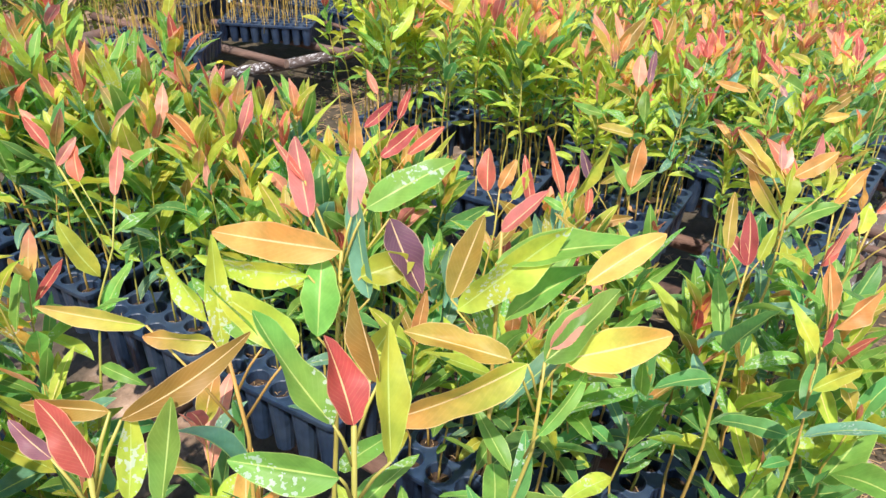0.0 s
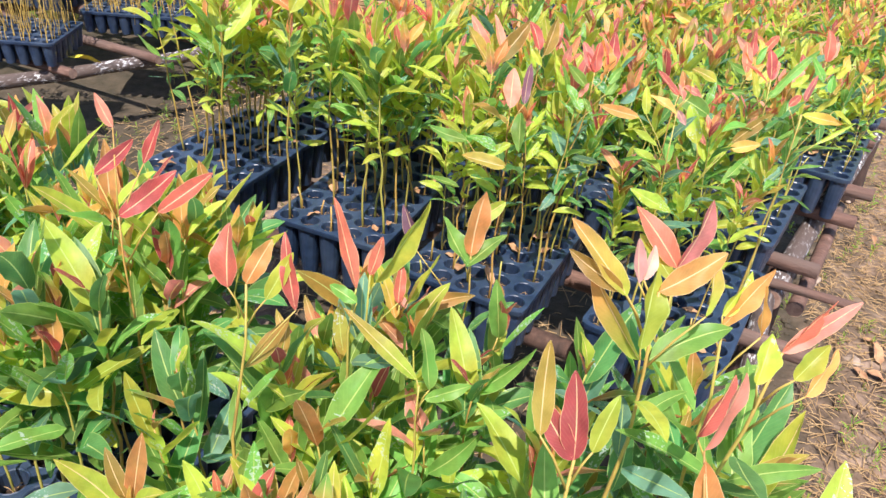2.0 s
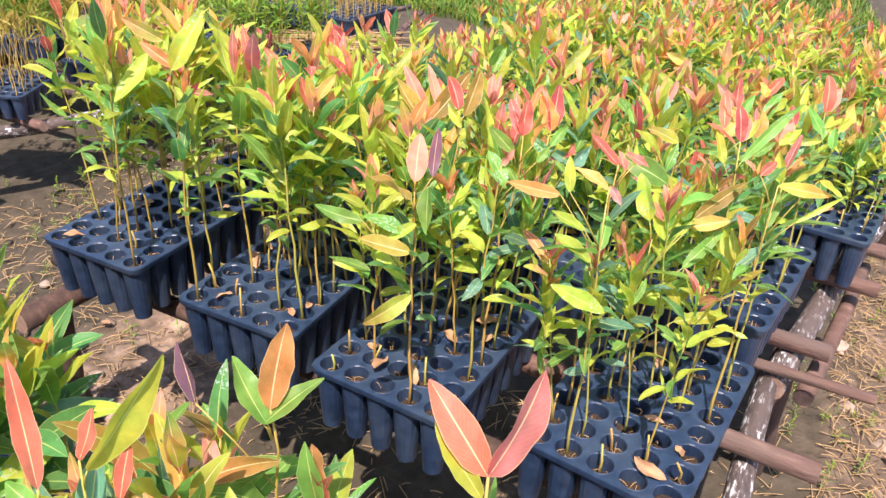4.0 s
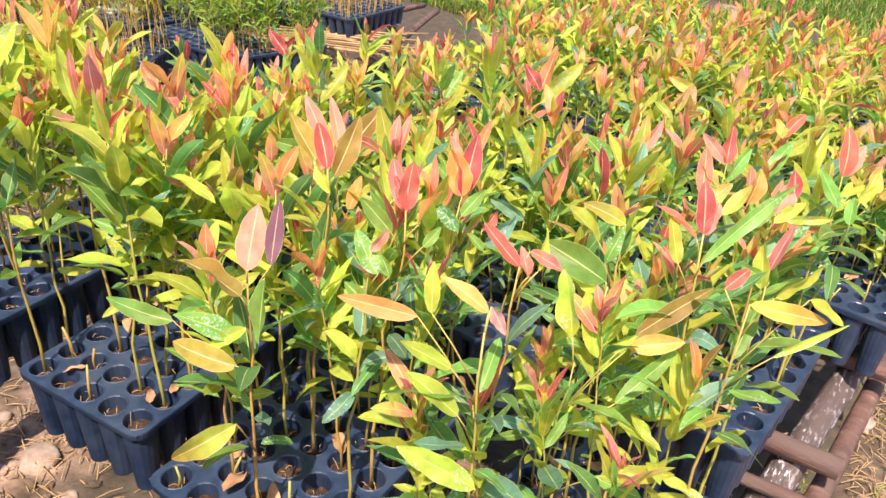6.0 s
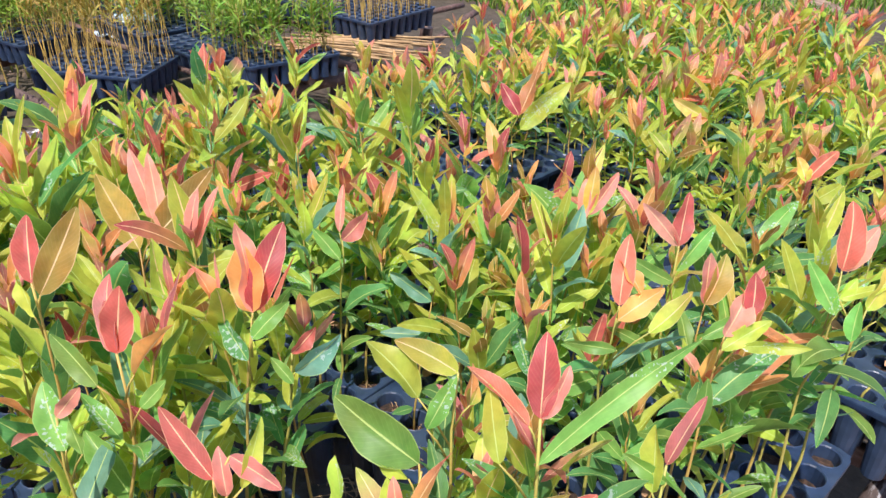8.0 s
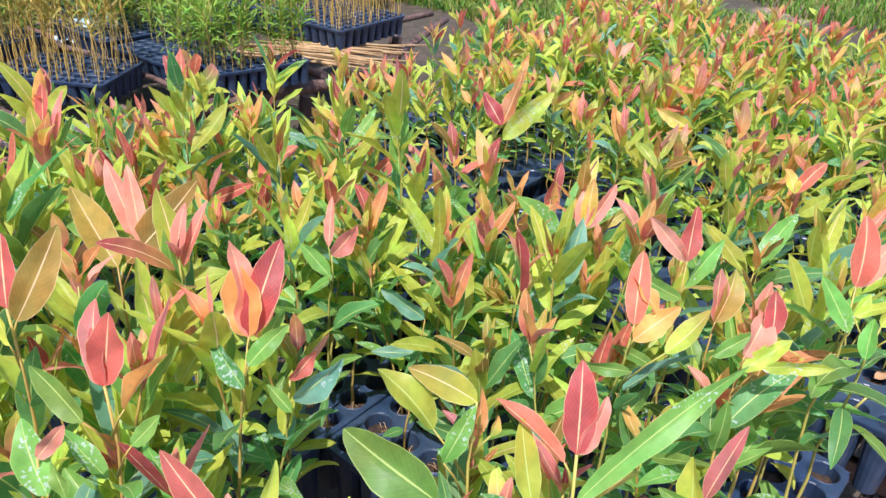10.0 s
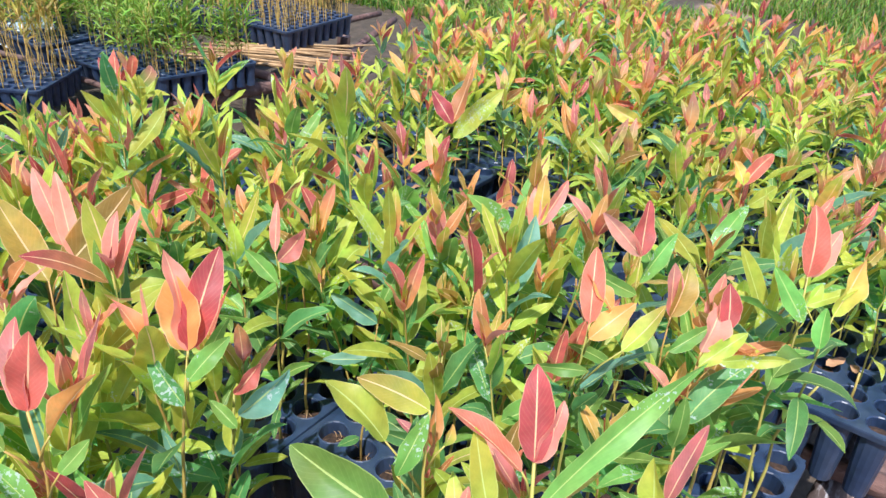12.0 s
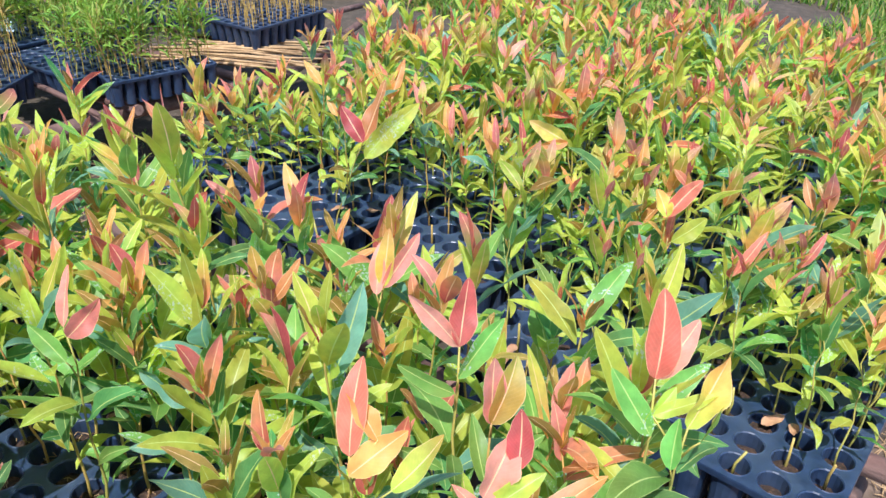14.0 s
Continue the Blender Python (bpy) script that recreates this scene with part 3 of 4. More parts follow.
crown((0.204, 0.249, 0.306),
      (LEAFG, -0.002, 0.005, 146, 0.074, 0.42),
      (LIME, -0.008, -0.006, 154, 0.036, 0.30))
crown((0.225, 0.476, 0.328),
      (RED, 0.000, 0.000, 82, 0.062, 0.30),
      (ORANGE, 0.017, 0.011, 114, 0.035, 0.40),
      (ORANGE, -0.000, -0.012, 43, 0.046, 0.40),
      (OLIVE, 0.026, -0.020, 39, 0.049, 0.35),
      (LEAFG, 0.001, -0.037, 174, 0.044, 0.25))
crown((0.261, 0.587, 0.287),
      (PINK, 0.000, 0.000, 89, 0.049, 0.40),
      (OLIVE, 0.000, 0.000, 63, 0.053, 0.42),
      (LEAFG, -0.000, -0.031, 35, 0.046, 0.30))
crown((0.306, 0.500, 0.323),
      (PINK, 0.000, 0.000, 61, 0.042, 0.48),
      (RED, 0.019, 0.018, 81, 0.035, 0.45),
      (LIME, -0.001, -0.011, 38, 0.046, 0.30),
      (LIME, 0.013, -0.007, 14, 0.053, 0.22))
crown((0.353, 0.646, 0.335),
      (RED, 0.000, 0.000, 87, 0.063, 0.36),
      (PINK, 0.000, 0.000, 50, 0.051, 0.36),
      (LIME, -0.006, -0.033, 47, 0.035, 0.35),
      (LEAFG, -0.001, -0.040, 128, 0.056, 0.30))
crown((0.382, 0.642, 0.308),
      (ORANGE, 0.000, 0.000, 64, 0.057, 0.42),
      (LIME, -0.024, 0.008, 24, 0.046, 0.25),
      (LEAFG, -0.010, -0.029, 83, 0.036, 0.40),
      (LEAFG, 0.009, -0.009, 53, 0.037, 0.20))
crown((0.219, 0.607, 0.325),
      (PINK, 0.000, 0.000, 125, 0.055, 0.28),
      (RED, 0.000, 0.000, 83, 0.052, 0.38),
      (LEAFG, -0.000, -0.024, 56, 0.057, 0.28),
      (LEAFG, -0.002, -0.035, 158, 0.048, 0.30))
crown((0.078, 0.694, 0.273),
      (PINK, 0.000, 0.000, 60, 0.063, 0.25),
      (ORANGE, 0.000, 0.000, 82, 0.057, 0.30),
      (PINK, -0.006, -0.007, 88, 0.051, 0.30))
crown((-0.042, 0.833, 0.192),
      (RED, 0.000, 0.000, 80, 0.078, 0.30),
      (ORANGE, 0.005, -0.016, 80, 0.068, 0.30),
      (OLIVE, 0.076, -0.010, 33, 0.049, 0.30))
crown((0.216, 1.106, 0.212),
      (RED, 0.000, 0.000, 55, 0.072, 0.30),
      (ORANGE, 0.000, 0.000, 108, 0.039, 0.50),
      (LIME, 0.007, -0.031, 32, 0.058, 0.40))
crown((-0.284, 0.732, 0.205),
      (RED, 0.000, 0.000, 43, 0.056, 0.42),
      (PINK, 0.000, 0.000, 107, 0.044, 0.30),
      (LIME, 0.006, -0.025, 46, 0.053, 0.30))
crown((-0.369, 0.600, 0.223),
      (RED, 0.000, 0.000, 56, 0.075, 0.38),
      (RED, -0.007, -0.005, -152, 0.088, 0.20),
      (LIME, 0.009, -0.032, 78, 0.061, 0.30))
crown((-0.127, 0.495, 0.246),
      (PINK, 0.000, 0.000, 43, 0.044, 0.48),
      (PINK, -0.004, 0.009, 91, 0.057, 0.20),
      (LEAFG, -0.001, -0.023, 127, 0.048, 0.35))
crown((-0.301, 1.119, 0.177),
      (ORANGE, 0.000, 0.000, 70, 0.112, 0.26),
      (RED, 0.000, 0.000, 115, 0.072, 0.40),
      (LIME, 0.004, -0.026, 46, 0.127, 0.30))
crown((0.009, 1.239, 0.217),
      (ORANGE, 0.000, 0.000, 143, 0.069, 0.35),
      (ORANGE, 0.000, 0.000, -170, 0.045, 0.35))
crown((-0.678, 0.716, 0.256),
      (RED, 0.000, 0.000, 133, 0.068, 0.32),
      (PINK, 0.003, 0.002, 158, 0.042, 0.15),
      (LIME, 0.016, -0.053, 73, 0.091, 0.25),
      (LEAFG, 0.008, -0.055, 104, 0.060, 0.25))
crown((-0.439, 0.356, 0.312),
      (RED, 0.000, 0.000, 83, 0.085, 0.25),
      (RED, 0.000, 0.000, 108, 0.055, 0.28),
      (PINK, 0.013, 0.022, 87, 0.059, 0.20),
      (RED, -0.034, -0.034, 89, 0.065, 0.28))
crown((0.334, 0.327, 0.339),
      (PINK, 0.000, 0.000, 71, 0.051, 0.22),
      (LIME, -0.007, -0.018, 89, 0.043, 0.35),
      (LEAFG, 0.001, -0.011, 147, 0.031, 0.35))
crown((0.162, 0.127, 0.371),
      (RED, 0.000, 0.000, 136, 0.049, 0.28),
      (PINK, 0.008, -0.008, 100, 0.027, 0.36),
      (PINK, 0.008, 0.014, -28, 0.033, 0.34),
      (LIME, 0.016, -0.003, 77, 0.039, 0.25))
crown((0.016, 0.108, 0.339),
      (PINK, 0.000, 0.000, 58, 0.027, 0.40),
      (LEAFG, 0.008, -0.021, 125, 0.048, 0.40),
      (LEAFG, 0.019, -0.022, 109, 0.023, 0.40))
crown((0.336, 0.231, 0.352),
      (ORANGE, 0.000, 0.000, -10, 0.071, 0.24),
      (RED, -0.023, 0.012, 42, 0.030, 0.40),
      (LIME, 0.021, 0.007, 38, 0.059, 0.22),
      (LIME, 0.052, 0.008, -42, 0.036, 0.40),
      (LIME, 0.023, -0.045, 27, 0.069, 0.10))
crown((-0.032, 0.544, 0.178),
      (BLUISH, 0.000, 0.000, 143, 0.062, 0.30),
      (BLUISH, -0.008, -0.040, 179, 0.050, 0.30),
      (LEAFG, 0.004, 0.022, 67, 0.065, 0.25))
crown((0.108, 0.596, 0.125),
      (BLUISH, -0.009, 0.013, 153, 0.057, 0.30),
      (BLUISH, 0.008, 0.003, -171, 0.085, 0.25),
      (LEAFG, 0.003, 0.008, 69, 0.063, 0.30))
crown((-0.064, 0.025, 0.325),
      (PINK, 0.000, 0.000, 88, 0.063, 0.42),
      (OLIVE, -0.004, -0.024, 142, 0.066, 0.50),
      (PURPLE, 0.022, 0.007, 81, 0.063, 0.25),
      (OLIVE, -0.003, -0.089, 179, 0.071, 0.32),
      (LEAFG, -0.065, -0.051, -176, 0.063, 0.28),
      (OLIVE, -0.001, -0.143, -148, 0.074, 0.30),
      (LIME, 0.003, -0.053, -153, 0.045, 0.30),
      (LEAFG, 0.017, -0.005, -91, 0.062, 0.35))
crown((0.177, 0.046, 0.355),
      (ORANGE, 0.002, 0.016, 143, 0.047, 0.28),
      (PALE, 0.004, 0.021, -55, 0.025, 0.40),
      (ORANGE, -0.053, 0.009, 166, 0.064, 0.24),
      (LIME, -0.042, 0.012, 98, 0.041, 0.30),
      (LIME, -0.024, -0.030, 158, 0.047, 0.28),
      (LIME, -0.016, -0.067, 143, 0.053, 0.32),
      (LIME, 0.002, -0.124, 151, 0.072, 0.28))
crown((0.211, 0.172, 0.263),
      (LIME, -0.004, 0.024, 105, 0.064, 0.40),
      (ORANGE, 0.050, 0.017, 18, 0.052, 0.36),
      (OLIVE, 0.055, 0.029, 39, 0.089, 0.22),
      (LEAFG, 0.041, -0.037, 43, 0.081, 0.20),
      (LIME, 0.032, -0.107, 6, 0.069, 0.25))
crown((-0.212, 0.298, 0.288),
      (OLIVE, 0.000, 0.000, 127, 0.088, 0.34),
      (PINK, 0.023, 0.022, 96, 0.078, 0.22),
      (ORANGE, 0.036, -0.050, 74, 0.049, 0.35),
      (OLIVE, 0.008, 0.005, 49, 0.106, 0.30))
crown((-0.364, 0.113, 0.332),
      (RED, 0.000, 0.000, 91, 0.039, 0.45),
      (LEAFG, 0.001, -0.029, 57, 0.068, 0.30))
crown((-0.467, 0.010, 0.408),
      (ORANGE, 0.008, -0.009, 145, 0.062, 0.28),
      (ORANGE, -0.008, 0.029, 155, 0.064, 0.30),
      (LIME, 0.003, -0.013, 60, 0.098, 0.30))
crown((0.272, -0.450, 0.419),
      (PINK, 0.000, 0.000, 60, 0.065, 0.40),
      (RED, 0.000, 0.000, 121, 0.061, 0.32),
      (LIME, -0.003, -0.012, 127, 0.049, 0.25))
crown((0.276, -0.603, 0.487),
      (ORANGE, 0.000, 0.000, 33, 0.050, 0.33),
      (ORANGE, 0.031, -0.015, 81, 0.041, 0.30),
      (PALE, -0.013, 0.005, 94, 0.029, 0.32),
      (PALE, -0.010, 0.007, 66, 0.024, 0.35),
      (LIME, -0.010, -0.036, 79, 0.051, 0.36),
      (ORANGE, -0.020, -0.003, 126, 0.059, 0.24),
      (ORANGE, -0.010, -0.043, 129, 0.065, 0.26),
      (OLIVE, -0.023, 0.001, 152, 0.041, 0.28))
crown((0.318, -0.563, 0.452),
      (ORANGE, 0.000, 0.000, 45, 0.052, 0.28),
      (LIME, -0.001, 0.007, 51, 0.037, 0.35),
      (ORANGE, 0.027, -0.007, 88, 0.035, 0.35))
crown((0.354, -0.593, 0.467),
      (RED, 0.000, 0.000, 49, 0.045, 0.24),
      (PINK, 0.000, 0.000, 31, 0.057, 0.20),
      (LIME, 0.009, -0.017, 47, 0.031, 0.42),
      (ORANGE, 0.017, -0.027, 59, 0.037, 0.30),
      (LIME, -0.015, -0.020, 72, 0.034, 0.42),
      (RED, -0.051, -0.052, 48, 0.045, 0.30))
crown((0.268, -0.719, 0.443),
      (RED, 0.000, 0.000, 122, 0.038, 0.35),
      (RED, 0.000, 0.000, 85, 0.049, 0.30),
      (OLIVE, -0.019, 0.013, 94, 0.052, 0.22),
      (LIME, 0.010, 0.004, 78, 0.034, 0.30))
crown((0.346, -0.718, 0.400),
      (ORANGE, 0.004, 0.020, 99, 0.043, 0.36),
      (ORANGE, 0.007, 0.005, 41, 0.057, 0.34),
      (LIME, -0.008, -0.018, 115, 0.053, 0.28),
      (PINK, -0.002, 0.067, 60, 0.047, 0.36),
      (RED, -0.004, -0.012, 82, 0.034, 0.35),
      (LIME, -0.010, -0.050, 27, 0.053, 0.25))
crown((0.069, -0.399, 0.329),
      (ORANGE, 0.000, 0.000, 82, 0.069, 0.34),
      (PURPLE, -0.056, 0.004, 99, 0.049, 0.28),
      (LEAFG, -0.002, -0.011, 120, 0.058, 0.35),
      (LEAFG, -0.005, -0.011, 45, 0.057, 0.28))
crown((0.029, -0.556, 0.364),
      (RED, 0.000, 0.000, 104, 0.081, 0.17),
      (LEAFG, 0.001, -0.012, 142, 0.029, 0.40))
crown((0.104, -0.571, 0.301),
      (OLIVE, -0.002, 0.005, 140, 0.088, 0.16),
      (LEAFG, 0.009, -0.004, 96, 0.054, 0.35),
      (LEAFG, 0.005, -0.012, 18, 0.043, 0.30))
crown((0.024, -0.525, 0.359),
      (RED, 0.000, 0.000, 69, 0.038, 0.32),
      (LIME, 0.005, -0.007, 64, 0.090, 0.25),
      (RED, 0.026, -0.025, 84, 0.036, 0.30))
crown((-0.235, -0.571, 0.355),
      (RED, -0.023, 0.040, 35, 0.052, 0.28),
      (RED, 0.000, 0.000, 40, 0.071, 0.28),
      (RED, 0.037, 0.005, 36, 0.066, 0.25),
      (RED, 0.023, 0.052, 69, 0.046, 0.25),
      (PINK, -0.006, 0.086, 125, 0.036, 0.30))
crown((-0.017, -0.642, 0.401),
      (ORANGE, 0.000, 0.000, 68, 0.040, 0.38),
      (RED, -0.014, -0.003, 87, 0.050, 0.42),
      (LIME, 0.015, -0.012, 59, 0.043, 0.30),
      (RED, 0.038, -0.020, 98, 0.062, 0.20))
crown((0.092, -1.070, 0.573),
      (ORANGE, 0.000, 0.000, 170, 0.087, 0.24),
      (PINK, -0.018, 0.018, 98, 0.046, 0.30),
      (RED, -0.021, 0.038, 135, 0.029, 0.15),
      (PALE, 0.005, 0.019, 90, 0.039, 0.30),
      (LEAFG, 0.013, 0.024, 33, 0.058, 0.32),
      (PURPLE, 0.026, 0.019, -69, 0.046, 0.40),
      (LIME, 0.011, -0.014, 22, 0.032, 0.55),
      (BLUISH, 0.016, -0.026, 110, 0.066, 0.25),
      (LIME, -0.018, -0.014, 176, 0.068, 0.26),
      (LEAFG, -0.012, -0.048, 87, 0.048, 0.42))
crown((0.152, -0.993, 0.569),
      (PINK, 0.000, 0.000, 38, 0.037, 0.30),
      (LEAFG, -0.003, -0.019, 11, 0.102, 0.20),
      (LIME, -0.025, -0.048, 29, 0.085, 0.30),
      (ORANGE, 0.052, -0.030, 32, 0.060, 0.28),
      (OLIVE, -0.029, -0.041, 76, 0.056, 0.30),
      (BLUISH, -0.030, -0.008, -101, 0.039, 0.30))
crown((0.202, -1.026, 0.515),
      (ORANGE, 0.011, 0.002, 17, 0.071, 0.34),
      (ORANGE, -0.010, -0.001, -148, 0.094, 0.25),
      (LEAFG, 0.000, 0.000, 36, 0.060, 0.38),
      (PINK, 0.003, 0.008, 47, 0.039, 0.34),
      (OLIVE, -0.019, 0.001, 155, 0.065, 0.28),
      (LEAFG, -0.002, -0.043, 51, 0.049, 0.20))
crown((0.182, -1.178, 0.580),
      (RED, 0.000, 0.000, 113, 0.037, 0.45),
      (LIME, 0.015, -0.014, 93, 0.055, 0.24),
      (OLIVE, 0.009, 0.017, 95, 0.038, 0.34),
      (LEAFG, -0.005, -0.021, 168, 0.044, 0.36),
      (LEAFG, -0.008, 0.000, 130, 0.055, 0.30))
crown((0.114, -1.247, 0.573),
      (RED, 0.000, 0.000, 121, 0.035, 0.35),
      (PURPLE, -0.014, 0.007, 140, 0.021, 0.36),
      (LIME, 0.014, -0.008, 88, 0.033, 0.30),
      (LEAFG, 0.026, -0.009, 89, 0.041, 0.30),
      (OLIVE, 0.011, 0.022, 26, 0.055, 0.20),
      (OLIVE, 0.007, 0.025, 178, 0.036, 0.22))
crown((0.050, -1.123, 0.523),
      (LIME, 0.041, 0.002, 137, 0.054, 0.40),
      (ORANGE, -0.044, 0.010, 171, 0.066, 0.17),
      (LIME, -0.010, 0.013, 127, 0.044, 0.35),
      (ORANGE, -0.007, 0.002, 178, 0.040, 0.33),
      (LIME, -0.001, -0.003, 98, 0.066, 0.20),
      (LEAFG, 0.021, -0.000, 130, 0.055, 0.30))
crown((-0.332, -0.916, 0.412),
      (PINK, 0.000, 0.000, 90, 0.052, 0.28),
      (RED, -0.037, 0.013, 96, 0.042, 0.40),
      (PINK, -0.060, 0.029, 61, 0.036, 0.30),
      (RED, -0.069, 0.046, 131, 0.042, 0.30))

BARE = {("A", 2): 1, ("Z", 2): 1, ("A", 4): 1, ("Y", 5): 2, ("Z", 5): 3, ("A", 5): 2, ("B", 5): 2, ("C", 5): 2}          # rows of empty cells at the front
for col, row, m in trays:
    fill, kind, size = FILL.get((col, row), (0.9, "short" if row == 5 else "small", 1.0))
    near = 2 <= row <= 4 and col in "ABC" or row == 1 and col in "BC"
    heap = Heap()
    for i in range(5):
        for j in range(8):
            if (col, row, i, j) in taken or rng.random() > fill or (row == 3 and rng.random() < (0.82, 0.7, 0.32, 0, 0, 0, 0, 0)[j]):
                continue
            if j < BARE.get((col, row), 0) or (col, row) == ("B", 4) and i > 1 and j < 2:
                continue
            if (col, row) == ("C", 3) and (i == 0 or i == 1 and j > 4) or row == 2 and col == "C" and j > 6 or col == "Y" and row > 4 and i > 2 or (col, row) == ("C", 1) and (i < 2 or j > 6) or (col, row) == ("C", 4) and i == 0 or row > 4 and rng.random() < 0.4 * (j < 2) + 0.25 * (i == 0):
                continue
            use = kind if rng.random() < (0.7 if row == 1 else 0.9) else ("leggy" if row in (3, 4) else "bushy" if row < 3 else "short")
            s = size * float(rng.uniform(0.80, 1.10))
            p = m @ cell(i, j)
            pm = Matrix.Translation(p) @ Matrix.Rotation(float(rng.uniform(0, 6.28)), 4, "Z") @ Matrix.Rotation(float(rng.normal(0, 0.06)), 4, "X") @ Matrix.Diagonal((s, s, s, 1))
            if near and near_count < 310:
                near_count += 1
                plant(use, pm, True, None)
            else:
                plant(use, pm, False, heap)
    heap.build("seedling_foliage", "dense eucalyptus seedlings with green leaves and red tips", "seedlings")


# ---- the rack of poles ----
def pole(name, a, b, r, material, label, bow=0.0, sides=12, ends=POLE_END, wobble=0.009):
    a, b = Vector(a), Vector(b)
    n = max(6, int((b - a).length / 0.12))
    pts, rad = [], []
    for k in range(n + 1):
        f = k / n
        p = a.lerp(b, f)
        w = noise.noise((p.x * 3 + r * 50, p.y * 3, p.z * 3))
        pts.append(p + Vector((noise.noise((f * 5, r * 99, 1)), noise.noise((f * 5, r * 99, 7)), noise.noise((f * 5, r * 99, 13)))) * wobble + Vector((0, 0, bow * math.sin(math.pi * f))))
        rad.append(r * (1 + 0.08 * w) * (1 - 0.12 * f))
    V, F = tube(pts, rad, sides)
    me = mesh_of(name, V, F, [material, ends])
    for q in (-1, -2):
        me.polygons[len(F) + q].material_index = 1
        me.polygons[len(F) + q].use_smooth = False
    return tagged(new(name, me), label, "pole", "poles of the racks")


SUP = TOP - TRAY_D - 0.001
for y, left, right in ((-1.30, -1.36, 0.42), (-1.08, -1.36, 0.40), (-0.66, -1.36, 0.44), (-0.44, -1.36, 0.42), (0.10, -1.0, 0.30), (0.335, -0.95, 0.508), (0.54, -0.95, 0.575), (0.69, -0.95, 0.490),
                       (1.01, -0.95, 0.56), (1.22, -0.95, 0.60), (1.46, -0.9, 0.56), (1.66, -0.9, 0.60), (1.88, -0.9, 0.64), (2.08, -0.88, 0.66)):
    r = 0.012 if y == 0.54 else 0.021
    pole("cross_pole", (left, y + float(rng.normal(0, 0.02)), SUP - r), (right, y + 0.05 * (r < 0.02), SUP - r - 0.01 * (r < 0.02)), r, DARKWOOD if y == 0.10 else POLE, "dark weathered pole laid across the rack" if y == 0.10 else "thin crooked stick laid across the rack" if r < 0.02 else "rough brown debarked pole laid across the rack")
pole("long_pole", (0.46, -1.6, SUP - 0.068), (0.40, 0.62, SUP - 0.068), 0.024, LIMED, "long grey pole flecked with white lime")
pole("long_pole", (0.402, 0.58, SUP - 0.066), (0.68, 2.3, SUP - 0.072), 0.026, LIMED, "long grey pole flecked with white lime")
pole("long_pole", (-1.20, -1.6, SUP - 0.072), (-1.20, -0.33, SUP - 0.072), 0.027, DARKWOOD, "long dark weathered pole under the trays")
pole("long_pole", (-0.60, -1.6, SUP - 0.072), (-0.60, -0.33, SUP - 0.072), 0.027, DARKWOOD, "long dark weathered pole under the trays")
pole("long_pole", (0.468, 0.62, SUP - 0.092), (0.535, 1.26, SUP - 0.092), 0.018, POLE, "short brown debarked pole beside the limed one")
pole("long_pole", (-0.93, -0.05, SUP - 0.072), (-0.84, 2.3, SUP - 0.072), 0.026, DARKWOOD, "long dark weathered pole under the trays")
for x, y in ((0.45, -1.3), (0.42, 0.8), (0.64, 2.2), (-0.60, -1.2), (-0.60, -0.4), (-1.2, -1.2), (-1.2, -0.4), (-0.95, 0.04), (-0.86, 2.1)):
    pole("rack_post", (x, y, -0.05), (x, y, SUP - 0.10), 0.036, DARKWOOD, "dark upright post carrying the rack", wobble=0.012)

# ---- the second rack, with grassy seedlings ----
gp = np.random.default_rng(8)
TUFT = [seedling_plan(gp, gp.uniform(0.2, 0.3), 0.35, 0.055, 9, 0.0, 0.55, fine=False) for _ in range(8)]
TUFT = [(s, [(P, uv, F, np.array([0.16, 0.31, 0.045]) * (0.8 + 0.5 * gp.random()) + np.array([0.10, 0.06, 0]) * gp.random(), GRASSY) for P, uv, F, t, mm in lv]) for s, lv in TUFT]
FTOP = 0.41
GOLD = [(st, [(P, uv, F, np.array([0.34, 0.26, 0.05]) * (0.7 + 0.6 * gp.random()), GRASSY) for P, uv, F, t, mm in lv[-7:]]) for st, lv in TUFT]
